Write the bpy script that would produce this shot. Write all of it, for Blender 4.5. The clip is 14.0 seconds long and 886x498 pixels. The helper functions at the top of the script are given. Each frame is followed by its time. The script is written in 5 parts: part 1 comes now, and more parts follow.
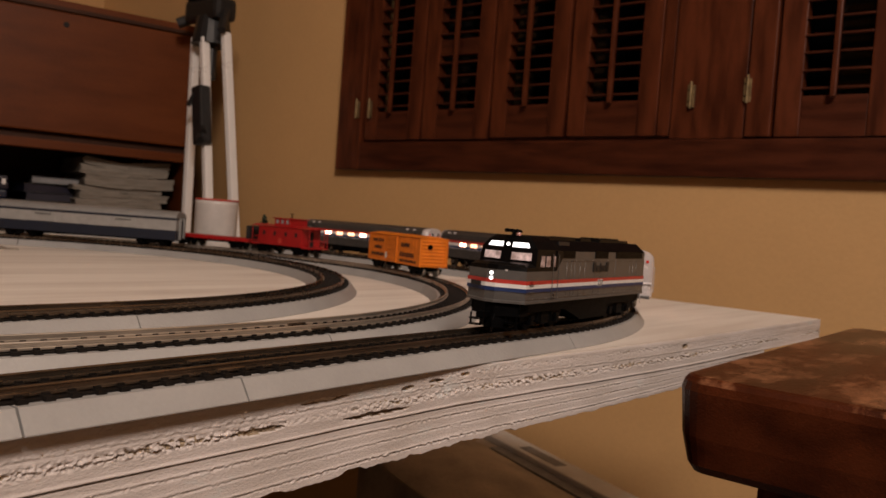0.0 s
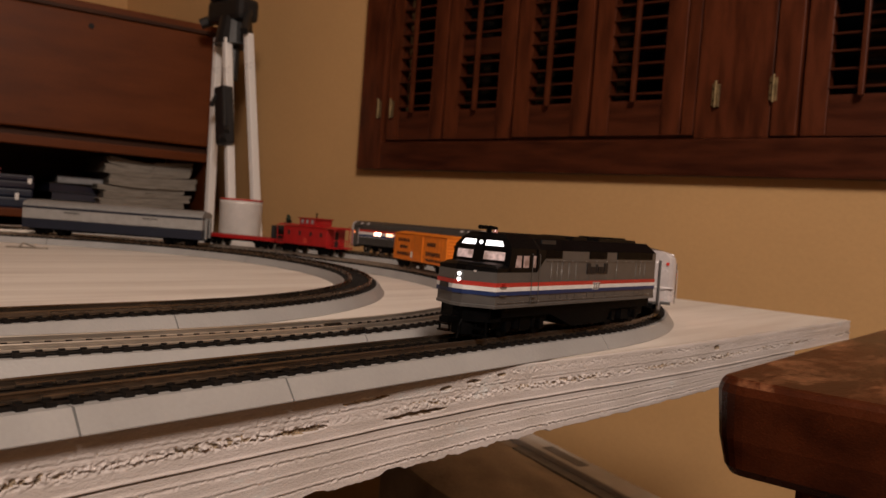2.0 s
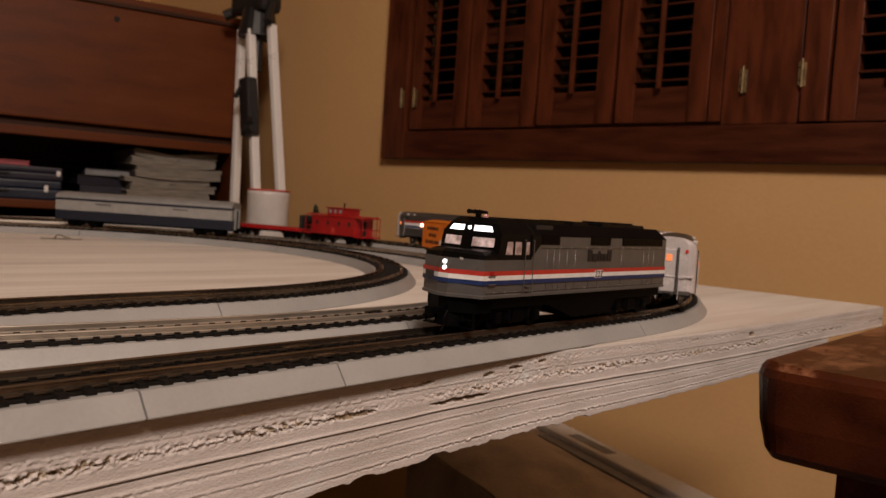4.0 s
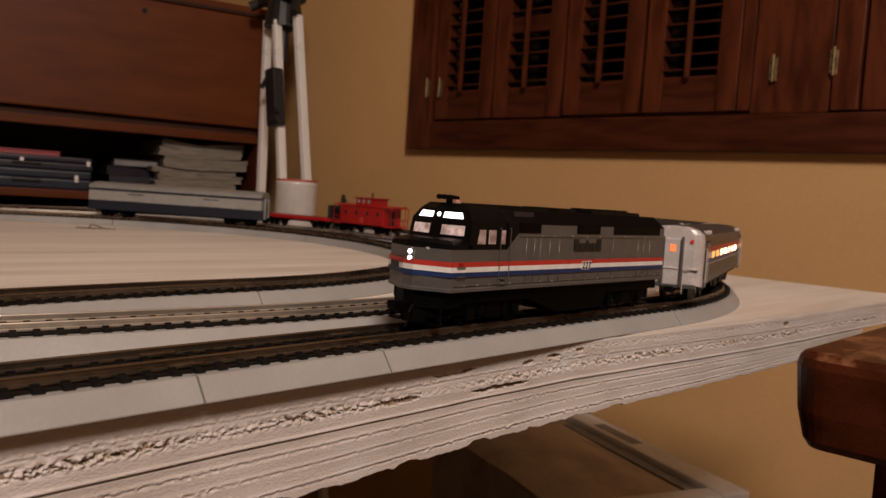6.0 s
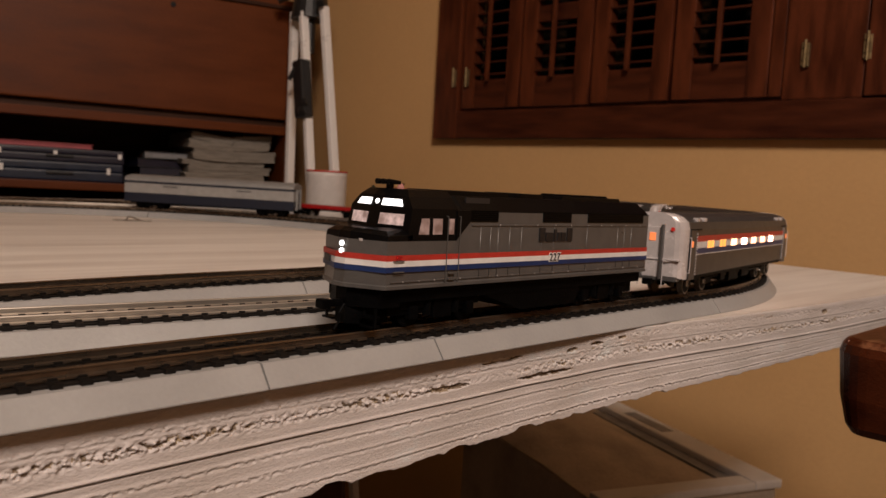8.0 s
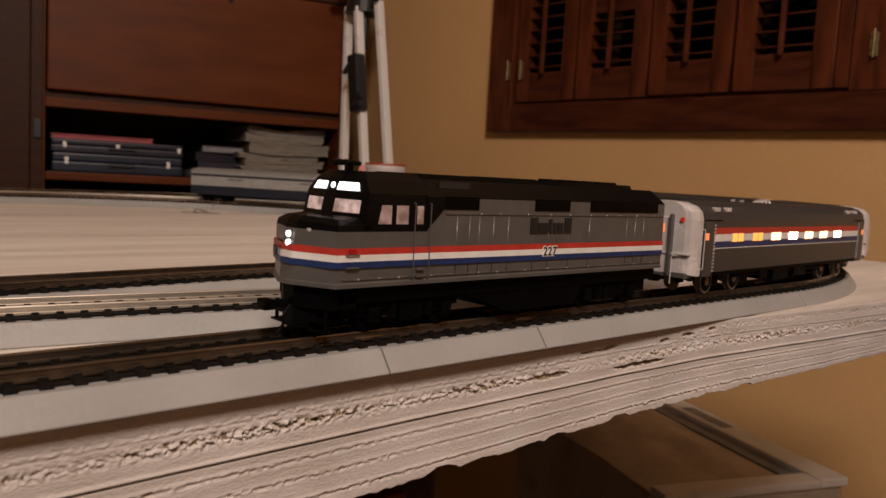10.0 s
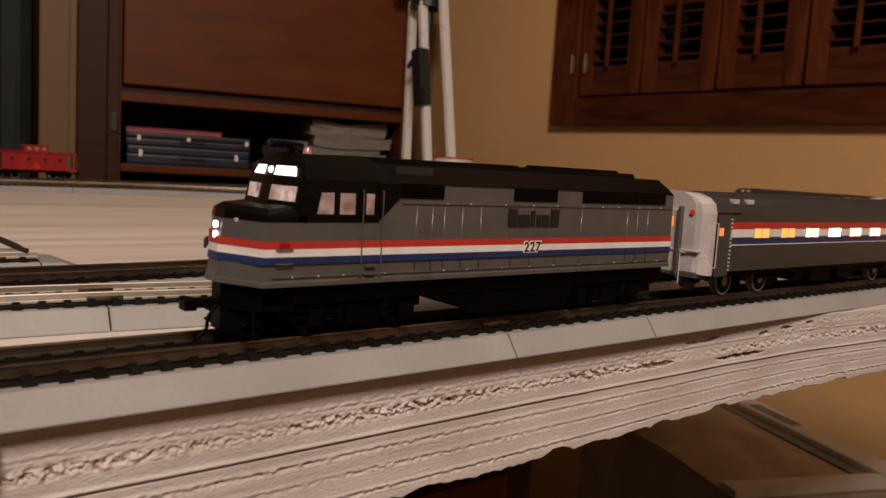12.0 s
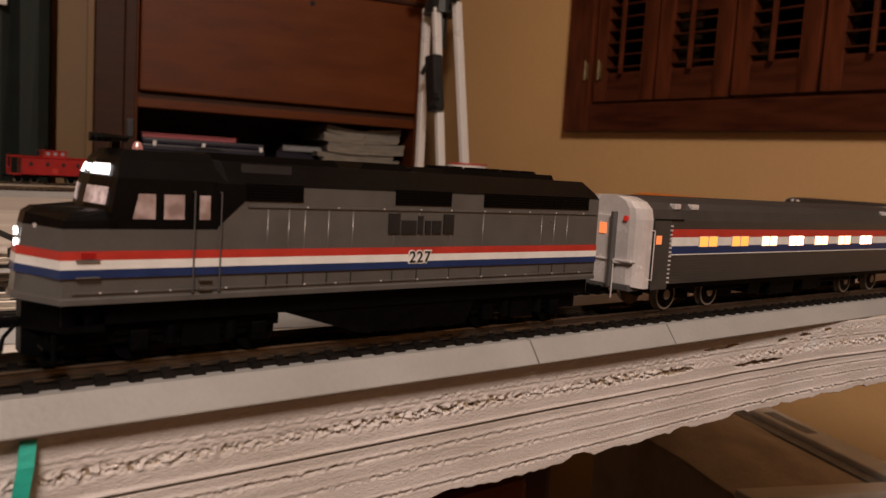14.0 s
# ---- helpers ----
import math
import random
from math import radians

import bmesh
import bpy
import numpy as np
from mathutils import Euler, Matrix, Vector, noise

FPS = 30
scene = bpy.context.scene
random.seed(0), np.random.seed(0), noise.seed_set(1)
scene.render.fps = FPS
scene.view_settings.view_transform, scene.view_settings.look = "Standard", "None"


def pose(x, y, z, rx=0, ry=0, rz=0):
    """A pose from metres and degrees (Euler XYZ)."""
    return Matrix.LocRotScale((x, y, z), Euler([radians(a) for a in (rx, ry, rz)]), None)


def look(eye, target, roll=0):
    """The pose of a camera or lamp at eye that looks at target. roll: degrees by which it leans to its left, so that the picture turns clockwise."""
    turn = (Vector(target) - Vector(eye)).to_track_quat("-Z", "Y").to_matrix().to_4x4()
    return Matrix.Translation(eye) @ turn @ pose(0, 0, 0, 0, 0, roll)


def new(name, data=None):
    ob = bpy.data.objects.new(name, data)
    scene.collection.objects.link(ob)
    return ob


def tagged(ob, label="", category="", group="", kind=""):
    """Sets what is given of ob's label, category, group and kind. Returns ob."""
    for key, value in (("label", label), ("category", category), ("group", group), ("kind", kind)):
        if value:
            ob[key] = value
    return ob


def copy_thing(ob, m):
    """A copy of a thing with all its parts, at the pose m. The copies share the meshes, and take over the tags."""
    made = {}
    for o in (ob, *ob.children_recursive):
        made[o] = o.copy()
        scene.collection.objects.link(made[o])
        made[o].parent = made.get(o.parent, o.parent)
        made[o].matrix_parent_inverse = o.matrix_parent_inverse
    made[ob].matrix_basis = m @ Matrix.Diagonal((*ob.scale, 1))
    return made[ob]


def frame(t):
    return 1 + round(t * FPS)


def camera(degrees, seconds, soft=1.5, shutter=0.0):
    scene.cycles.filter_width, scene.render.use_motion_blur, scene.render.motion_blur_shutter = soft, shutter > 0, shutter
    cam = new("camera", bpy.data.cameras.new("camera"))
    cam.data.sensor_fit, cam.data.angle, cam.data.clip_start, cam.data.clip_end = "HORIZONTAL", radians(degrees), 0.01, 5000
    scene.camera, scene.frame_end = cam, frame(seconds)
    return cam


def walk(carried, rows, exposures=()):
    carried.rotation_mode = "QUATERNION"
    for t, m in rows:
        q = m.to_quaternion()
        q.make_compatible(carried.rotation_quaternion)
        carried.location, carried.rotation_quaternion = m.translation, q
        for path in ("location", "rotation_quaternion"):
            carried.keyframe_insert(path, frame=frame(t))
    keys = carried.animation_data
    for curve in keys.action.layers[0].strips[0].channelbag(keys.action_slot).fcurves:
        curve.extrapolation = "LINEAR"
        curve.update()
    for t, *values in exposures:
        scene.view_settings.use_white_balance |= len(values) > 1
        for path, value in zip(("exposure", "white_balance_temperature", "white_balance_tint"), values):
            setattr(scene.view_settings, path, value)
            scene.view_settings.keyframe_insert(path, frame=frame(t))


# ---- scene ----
cam = camera(58.44, 14.0)
# a small lens focused on the near train
cam.data.dof.use_dof, cam.data.dof.focus_distance, cam.data.dof.aperture_fstop = True, 0.31, 28.0
# seconds, eye, yaw, pitch, roll
PATH_ROWS = [
    (0.0, 0.2435, -0.0992, 0.8680, 38.76, -1.97, -4.14),
    (0.5, 0.2438, -0.1008, 0.8694, 38.93, -2.01, -4.16),
    (1.0, 0.2423, -0.1031, 0.8686, 39.29, -1.87, -4.23),
    (1.5, 0.2389, -0.1046, 0.8687, 39.65, -1.92, -4.34),
    (2.0, 0.2367, -0.1061, 0.8681, 39.96, -2.11, -4.17),
    (2.5, 0.2375, -0.1086, 0.8670, 40.19, -2.34, -4.01),
    (3.0, 0.2363, -0.1106, 0.8678, 40.48, -2.60, -3.85),
    (5.5, 0.2263, -0.1232, 0.8647, 42.61, -3.56, -3.80),
    (6.0, 0.2275, -0.1244, 0.8660, 42.85, -3.79, -3.72),
    (6.5, 0.2253, -0.1252, 0.8655, 43.00, -3.92, -3.45),
    (7.0, 0.2263, -0.1269, 0.8672, 43.30, -4.28, -3.23),
    (9.5, 0.2151, -0.1515, 0.8635, 46.76, -5.05, -3.32),
    (10.0, 0.2116, -0.1561, 0.8634, 47.53, -5.27, -3.20),
    (10.5, 0.2106, -0.1658, 0.8640, 48.40, -5.53, -3.18),
    (11.0, 0.2099, -0.1750, 0.8634, 49.42, -5.71, -3.32),
    (11.5, 0.2069, -0.1814, 0.8627, 50.46, -5.86, -3.45),
    (12.0, 0.2055, -0.1845, 0.8623, 51.19, -5.96, -3.41),
    (12.5, 0.2051, -0.1871, 0.8622, 51.59, -6.00, -3.61),
    (13.0, 0.2049, -0.1889, 0.8621, 51.82, -5.92, -3.54),
    (13.5, 0.2055, -0.1881, 0.8622, 51.91, -5.84, -3.47),
    (14.0, 0.2055, -0.1897, 0.8628, 52.01, -5.61, -3.51),
]
walk(cam, [(t, pose(x, y, z, 90 + pitch, roll, yaw)) for t, x, y, z, yaw, pitch, roll in PATH_ROWS])

# ---- world and lights ----
world = bpy.data.worlds.new("night")
scene.world = world
world.use_nodes = True
world.node_tree.nodes["Background"].inputs[0].default_value = (1.0, 0.75, 0.5, 1)
world.node_tree.nodes["Background"].inputs[1].default_value = 0.01
RAIL_TOP = 0.812
BOARD = 0.80


def area_lamp(name, eye, target, size, watts, colour):
    data = bpy.data.lights.new(name, "AREA")
    data.shape, data.size, data.energy, data.color = "DISK", size, watts, colour
    ob = new(name, data)
    ob.matrix_world = look(eye, target)
    return ob


area_lamp("ceiling_lamp", (1.25, -0.85, 2.33), (0.25, 0.6, 0.85), 0.62, 53, (1.0, 0.81, 0.69))


# ---- materials ----
def shader(name, colour, rough=0.6, metal=0.0, scale=40.0, vary=0.15, bump=0.1, fine=400.0, stretch=(1, 1, 1), second=None, spec=0.5, random_tint=0.0, coat=0.0):
    m = bpy.data.materials.new(name)
    m.use_nodes = True
    n, l = m.node_tree.nodes, m.node_tree.links
    b = n["Principled BSDF"]
    b.inputs["Metallic"].default_value = metal
    b.inputs["Specular IOR Level"].default_value = spec
    b.inputs["Coat Weight"].default_value = coat
    tc = n.new("ShaderNodeTexCoord")
    mp = n.new("ShaderNodeMapping")
    mp.inputs["Scale"].default_value = stretch
    l.new(tc.outputs["Object"], mp.inputs[0])
    big = n.new("ShaderNodeTexNoise")
    big.inputs["Scale"].default_value, big.inputs["Detail"].default_value = scale, 5
    l.new(mp.outputs[0], big.inputs["Vector"])
    small = n.new("ShaderNodeTexNoise")
    small.inputs["Scale"].default_value, small.inputs["Detail"].default_value = fine, 3
    l.new(mp.outputs[0], small.inputs["Vector"])
    ramp = n.new("ShaderNodeValToRGB")
    c2 = second or tuple(c * (1 - 2 * vary) for c in colour)
    ramp.color_ramp.elements[0].color, ramp.color_ramp.elements[1].color = (*c2, 1), (*colour, 1)
    ramp.color_ramp.elements[0].position, ramp.color_ramp.elements[1].position = 0.32, 0.62
    l.new(big.outputs["Fac"], ramp.inputs[0])
    mix = n.new("ShaderNodeMix")
    mix.data_type, mix.blend_type = "RGBA", "MULTIPLY"
    mix.inputs["Factor"].default_value = min(1, vary * 2)
    l.new(ramp.outputs[0], mix.inputs["A"])
    l.new(small.outputs["Fac"], mix.inputs["B"])
    last = mix.outputs["Result"]
    if random_tint:
        info = n.new("ShaderNodeObjectInfo")
        hsv = n.new("ShaderNodeHueSaturation")
        rng = n.new("ShaderNodeMapRange")
        rng.inputs["To Min"].default_value, rng.inputs["To Max"].default_value = 1 - random_tint, 1 + random_tint
        l.new(info.outputs["Random"], rng.inputs["Value"])
        l.new(rng.outputs[0], hsv.inputs["Value"])
        l.new(last, hsv.inputs["Color"])
        last = hsv.outputs[0]
    l.new(last, b.inputs["Base Color"])
    rr = n.new("ShaderNodeMapRange")
    rr.inputs["To Min"].default_value, rr.inputs["To Max"].default_value = max(0.03, rough - 0.1), min(1, rough + 0.1)
    l.new(big.outputs["Fac"], rr.inputs["Value"])
    l.new(rr.outputs[0], b.inputs["Roughness"])
    if bump:
        bp = n.new("ShaderNodeBump")
        bp.inputs["Strength"].default_value, bp.inputs["Distance"].default_value = bump, 0.002
        l.new(small.outputs["Fac"], bp.inputs["Height"])
        l.new(bp.outputs[0], b.inputs["Normal"])
    return m


def wood(name, dark, light, rough=0.4, grain=(3, 3, 30), scale=6.0, coat=0.0, spec=0.18):
    m = shader(name, light, rough, 0, scale, 0.2, 0.15, 90, grain, dark, spec=spec, coat=coat)
    return m


def glow(name, colour, strength):
    m = bpy.data.materials.new(name)
    m.use_nodes = True
    b = m.node_tree.nodes["Principled BSDF"]
    b.inputs["Base Color"].default_value = (*[c * 0.25 for c in colour], 1)
    b.inputs["Roughness"].default_value = 0.2
    b.inputs["Emission Color"].default_value = (*colour, 1)
    b.inputs["Emission Strength"].default_value = strength
    return m


def glass(name, colour, rough=0.05):
    m = bpy.data.materials.new(name)
    m.use_nodes = True
    b = m.node_tree.nodes["Principled BSDF"]
    b.inputs["Base Color"].default_value = (*colour, 1)
    b.inputs["Roughness"].default_value = rough
    b.inputs["Transmission Weight"].default_value = 1
    return m


WALL = shader("wall_paint", (0.60, 0.365, 0.158), 0.75, 0, 2.5, 0.05, 0.15, 160)
# wall paint darkened in colour for the pier, which gets less light
PIER = shader("dimmed_wall_paint", (0.18, 0.108, 0.042), 0.6, 0, 4, 0.08, 0.1, 160)
CEIL = shader("ceiling_paint", (0.75, 0.70, 0.6), 0.8, 0, 3, 0.05, 0.1, 100)
# unseen floor, paled and greyed to bounce neutral light into the shadows
FLOOR = wood("floor_wood", (0.16, 0.12, 0.09), (0.27, 0.215, 0.17), 0.45, (1, 8, 1))
WINWOOD = wood("shutter_wood", (0.044, 0.0105, 0.0044), (0.112, 0.028, 0.0104), 0.36, (12, 12, 2.0), 5)
WINWOOD_ACROSS = wood("shutter_wood_across", (0.034, 0.008, 0.0038), (0.080, 0.020, 0.008), 0.36, (2.0, 12, 12), 5)
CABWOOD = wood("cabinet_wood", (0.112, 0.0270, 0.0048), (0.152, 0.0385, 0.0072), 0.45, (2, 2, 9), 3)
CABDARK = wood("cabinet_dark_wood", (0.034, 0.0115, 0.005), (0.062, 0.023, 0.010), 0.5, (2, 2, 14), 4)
TABLEWOOD = wood("table_wood", (0.030, 0.0070, 0.0028), (0.082, 0.0195, 0.0066), 0.27, (9, 2, 12), 3.0)


def scuffed(m, colour, scale, low, high):
    """Adds pale worn patches and scratches to a wood."""
    n, l = m.node_tree.nodes, m.node_tree.links
    b = n["Principled BSDF"]
    old = b.inputs["Base Color"].links[0].from_socket
    tc = n.new("ShaderNodeTexCoord")
    mp = n.new("ShaderNodeMapping")
    mp.inputs["Scale"].default_value = (1.0, 0.45, 1.0)
    l.new(tc.outputs["Object"], mp.inputs[0])
    no = n.new("ShaderNodeTexNoise")
    no.inputs["Scale"].default_value, no.inputs["Detail"].default_value, no.inputs["Roughness"].default_value = scale, 8, 0.75
    l.new(mp.outputs[0], no.inputs["Vector"])
    rg = n.new("ShaderNodeMapRange")
    rg.inputs["From Min"].default_value, rg.inputs["From Max"].default_value = low, high
    l.new(no.outputs["Fac"], rg.inputs["Value"])
    mx = n.new("ShaderNodeMix")
    mx.data_type = "RGBA"
    l.new(rg.outputs[0], mx.inputs["Factor"])
    l.new(old, mx.inputs["A"])
    mx.inputs["B"].default_value = (*colour, 1)
    l.new(mx.outputs["Result"], b.inputs["Base Color"])


TABLETOP = wood("worn_table_top", (0.030, 0.0070, 0.0028), (0.082, 0.0195, 0.0066), 0.3, (9, 2, 12), 3.0)
scuffed(TABLETOP, (0.27, 0.115, 0.055), 30, 0.50, 0.66)
BLACKHOLE = shader("dark_inside", (0.012, 0.010, 0.010), 0.8, 0, 10, 0.2, 0)
NIGHT = shader("night_glass", (0.004, 0.004, 0.006), 0.1, 0, 10, 0.1, 0)
BRASS = shader("brass", (0.36, 0.27, 0.14), 0.5, 0.8, 120, 0.2, 0.05)
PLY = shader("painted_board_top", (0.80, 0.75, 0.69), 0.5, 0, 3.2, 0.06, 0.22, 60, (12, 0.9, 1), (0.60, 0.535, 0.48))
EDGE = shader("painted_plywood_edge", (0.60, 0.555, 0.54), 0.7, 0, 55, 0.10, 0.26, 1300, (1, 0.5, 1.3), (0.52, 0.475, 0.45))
EDGE_RAW = shader("raw_plywood_splinters", (0.46, 0.36, 0.24), 0.85, 0, 110, 0.2, 0.6, 900, (1, 0.5, 1.5), (0.20, 0.15, 0.11))
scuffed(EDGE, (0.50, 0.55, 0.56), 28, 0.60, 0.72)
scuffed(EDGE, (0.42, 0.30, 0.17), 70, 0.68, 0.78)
ROADBED = shader("grey_roadbed_plastic", (0.325, 0.322, 0.318), 0.42, 0, 30, 0.06, 0.08, 600)
TIE = shader("tie_plastic", (0.010, 0.008, 0.007), 0.6, 0, 150, 0.15, 0.05, 900, random_tint=0.3, spec=0.15)
RAIL = shader("rail_metal", (0.27, 0.215, 0.165), 0.27, 0.9, 90, 0.2, 0.05, 800, (1, 0.2, 1))
# rail metal with a lightened base that carries the lamp's reflection
RAILSHINE = shader("rail_metal_lamp_shine", (0.86, 0.79, 0.70), 0.42, 0.9, 60, 0.15, 0.03, 500, (1, 0.2, 1))
SILVER = shader("silver_paint", (0.122, 0.118, 0.115), 0.32, 0.35, 120, 0.08, 0.05, 1500)
FLUTED = shader("fluted_silver_plastic", (0.084, 0.081, 0.079), 0.36, 0.45, 120, 0.08, 0.04, 1500)
CHROME = shader("bright_end_silver", (0.64, 0.60, 0.60), 0.26, 0.2, 100, 0.08, 0.03, 900)
BLACK = shader("black_paint", (0.0030, 0.0029, 0.0031), 0.33, 0, 100, 0.1, 0.08, 900, spec=0.13)
UNDER = shader("black_underframe", (0.0022, 0.0022, 0.0025), 0.5, 0, 200, 0.2, 0.1, 900, spec=0.05)
HATCHGREY = shader("dark_grey_hatch", (0.02, 0.02, 0.022), 0.4, 0, 100, 0.1, 0.05, 900)
RED = shader("stripe_red", (0.45, 0.035, 0.025), 0.4, 0, 200, 0.08, 0.03, 900)
WHITE = shader("stripe_white", (0.72, 0.705, 0.69), 0.4, 0, 200, 0.05, 0.03, 900)
BLUE = shader("stripe_blue", (0.011, 0.03, 0.115), 0.4, 0, 200, 0.1, 0.03, 900)
CABOOSE_RED = shader("caboose_red", (0.38, 0.009, 0.010), 0.42, 0, 90, 0.12, 0.12, 900)
ORANGE = shader("boxcar_orange", (0.78, 0.205, 0.011), 0.45, 0, 90, 0.1, 0.1, 900)
INK = shader("dark_lettering", (0.012, 0.011, 0.012), 0.5, 0, 200, 0.1, 0)
BAGWHITE = shader("baggage_white", (0.29, 0.285, 0.275), 0.45, 0, 120, 0.08, 0.05, 900)
BAGBLUE = shader("baggage_blue", (0.007, 0.012, 0.026), 0.4, 0, 120, 0.1, 0.05, 900)
BAGROOF = shader("baggage_roof", (0.22, 0.217, 0.212), 0.5, 0, 120, 0.08, 0.05, 900)
ALU = shader("white_aluminium", (0.88, 0.87, 0.86), 0.3, 0.1, 20, 0.015, 0.03, 900)
TRIBLACK = shader("tripod_plastic", (0.014, 0.014, 0.015), 0.45, 0, 80, 0.15, 0.1, 500)
POTWHITE = shader("pot_white", (0.56, 0.53, 0.51), 0.35, 0, 60, 0.05, 0.05, 300)
POTRED = shader("pot_red_rim", (0.52, 0.05, 0.035), 0.4, 0, 60, 0.1, 0.05, 300)
PAPER = shader("old_paper", (0.33, 0.298, 0.255), 0.8, 0, 30, 0.15, 0.3, 120, (0.6, 0.6, 9), (0.19, 0.165, 0.135))
PAPERWHITE = shader("white_card", (0.74, 0.72, 0.70), 0.6, 0, 30, 0.06, 0.05, 200)
PAPERGREY = shader("grey_print", (0.30, 0.30, 0.31), 0.6, 0, 40, 0.15, 0.05, 200)
BINDERBLUE = shader("blue_binder", (0.004, 0.012, 0.038), 0.4, 0, 40, 0.15, 0.1, 200)
BINDERNAVY = shader("navy_binder", (0.008, 0.007, 0.026), 0.4, 0, 40, 0.15, 0.1, 200)
PINK = shader("pink_folder", (0.48, 0.10, 0.12), 0.5, 0, 40, 0.1, 0.05, 200)
CLOTH = shader("beige_cloth", (0.58, 0.49, 0.40), 0.85, 0, 15, 0.15, 0.35, 180)
GREEN = shader("dark_green_cloth", (0.012, 0.022, 0.018), 0.75, 0, 14, 0.2, 0.3, 150)
TEAL = shader("teal_tape", (0.02, 0.42, 0.33), 0.45, 0, 120, 0.1, 0.15, 600, (1, 1, 8))
WHEEL = shader("wheel_metal", (0.36, 0.32, 0.27), 0.4, 0.6, 90, 0.15, 0.05, 500)


def lit_inside(name, colour, strength):
    """A pane with the uneven lit inside of a cab behind it."""
    m = glow(name, colour, strength)
    n, l = m.node_tree.nodes, m.node_tree.links
    tc = n.new("ShaderNodeTexCoord")
    no = n.new("ShaderNodeTexNoise")
    no.inputs["Scale"].default_value, no.inputs["Detail"].default_value = 260, 2
    l.new(tc.outputs["Object"], no.inputs["Vector"])
    rg = n.new("ShaderNodeMapRange")
    rg.inputs["From Min"].default_value, rg.inputs["From Max"].default_value = 0.35, 0.65
    rg.inputs["To Min"].default_value, rg.inputs["To Max"].default_value = strength * 0.35, strength * 1.5
    l.new(no.outputs["Fac"], rg.inputs["Value"])
    l.new(rg.outputs[0], n["Principled BSDF"].inputs["Emission Strength"])
    return m


CABINSIDE = lit_inside("lit_cab_inside", (0.62, 0.40, 0.34), 0.22)
SCREEN = lit_inside("lit_windscreen", (0.85, 0.60, 0.54), 0.40)
NUMBERGLOW = glow("lit_number_board", (1.0, 0.93, 0.92), 3.0)
HEADGLOW = glow("lit_headlight", (1.0, 0.95, 0.92), 3.5)
WINGLOW = glow("lit_window", (1.0, 0.36, 0.07), 1.5)
WINWARM = glow("lit_window_near_bulb", (1.0, 0.45, 0.24), 4.5)
WINHOT = glow("lit_window_by_bulb", (1.0, 0.42, 0.28), 14.0)
WINDIM = glow("lit_end_window", (1.0, 0.25, 0.08), 0.95)
MARKER = glow("marker_lens", (0.6, 0.03, 0.02), 0.5)
BEACON = glow("beacon_lens", (0.75, 0.30, 0.24), 0.25)
PANEGLASS = glass("clear_pane", (0.95, 0.93, 0.92))


# ---- mesh helpers ----
def part(name, bm, material, parent=None, label="", smooth=False):
    me = bpy.data.meshes.new(name)
    bm.normal_update()
    bm.to_mesh(me)
    bm.free()
    if smooth:
        for p in me.polygons:
            p.use_smooth = True
    for m in (material if isinstance(material, (list, tuple)) else [material]):
        me.materials.append(m)
    ob = new(name, me)
    if parent:
        ob.parent = parent
    if label:
        ob["label"] = label
    return ob


def thing(name, label, category, group="", kind=""):
    return tagged(new(name), label, category, group, kind)


def box(bm, x0, x1, y0, y1, z0, z1, bevel=0.0, m=None):
    r = bmesh.ops.create_cube(bm, size=1)
    vs = r["verts"]
    for v in vs:
        v.co = Vector(((x0 + x1) / 2 + v.co.x * (x1 - x0), (y0 + y1) / 2 + v.co.y * (y1 - y0), (z0 + z1) / 2 + v.co.z * (z1 - z0)))
    if m:
        bmesh.ops.transform(bm, matrix=m, verts=vs)
    if bevel:
        es = list({e for v in vs for e in v.link_edges})
        bmesh.ops.bevel(bm, geom=es, offset=bevel, segments=2, affect="EDGES", profile=0.6)
    return bm


def boxes(*specs, bevel=0.0):
    bm = bmesh.new()
    for s in specs:
        box(bm, *s, bevel=bevel)
    return bm


def rod(bm, a, b, r, seg=10, r2=None):
    a, b = Vector(a), Vector(b)
    m = Matrix.Translation((a + b) / 2) @ (b - a).to_track_quat("Z", "Y").to_matrix().to_4x4()
    bmesh.ops.create_cone(bm, cap_ends=True, segments=seg, radius1=r, radius2=r if r2 is None else r2, depth=(b - a).length, matrix=m)
    return bm


def loft(bm, rings, closed=True, caps=True):
    rows = [[bm.verts.new(p) for p in ring] for ring in rings]
    n = len(rows[0])
    for a, b in zip(rows, rows[1:]):
        for i in range(n if closed else n - 1):
            j = (i + 1) % n
            bm.faces.new((a[i], a[j], b[j], b[i]))
    if caps and closed:
        bm.faces.new(rows[0][::-1])
        bm.faces.new(rows[-1])
    bmesh.ops.recalc_face_normals(bm, faces=bm.faces)
    return bm


def prism(bm, outline, axis, a, b):
    """A flat outline of pairs drawn out along one axis from a to b."""
    def put(p, q):
        return {"x": (q, p[0], p[1]), "y": (p[0], q, p[1]), "z": (p[0], p[1], q)}[axis]
    return loft(bm, [[put(p, a) for p in outline], [put(p, b) for p in outline]])


def lathe(bm, rings, centre=(0, 0, 0), seg=32):
    rows = [[(centre[0] + r * math.cos(2 * math.pi * i / seg), centre[1] + r * math.sin(2 * math.pi * i / seg), centre[2] + z) for i in range(seg)] for r, z in rings]
    return loft(bm, rows)


# ---- track lines ----
def arc(cx, cy, r, a0, a1, n=80):
    return [(cx + r * math.cos(radians(a)), cy + r * math.sin(radians(a))) for a in np.linspace(a0, a1, n)]


def line(f, y0, y1, n=90):
    return [(f(y), y) for y in np.linspace(y0, y1, n)]


def ease(t):
    t = min(1, max(0, t))
    return t * t * (3 - 2 * t)


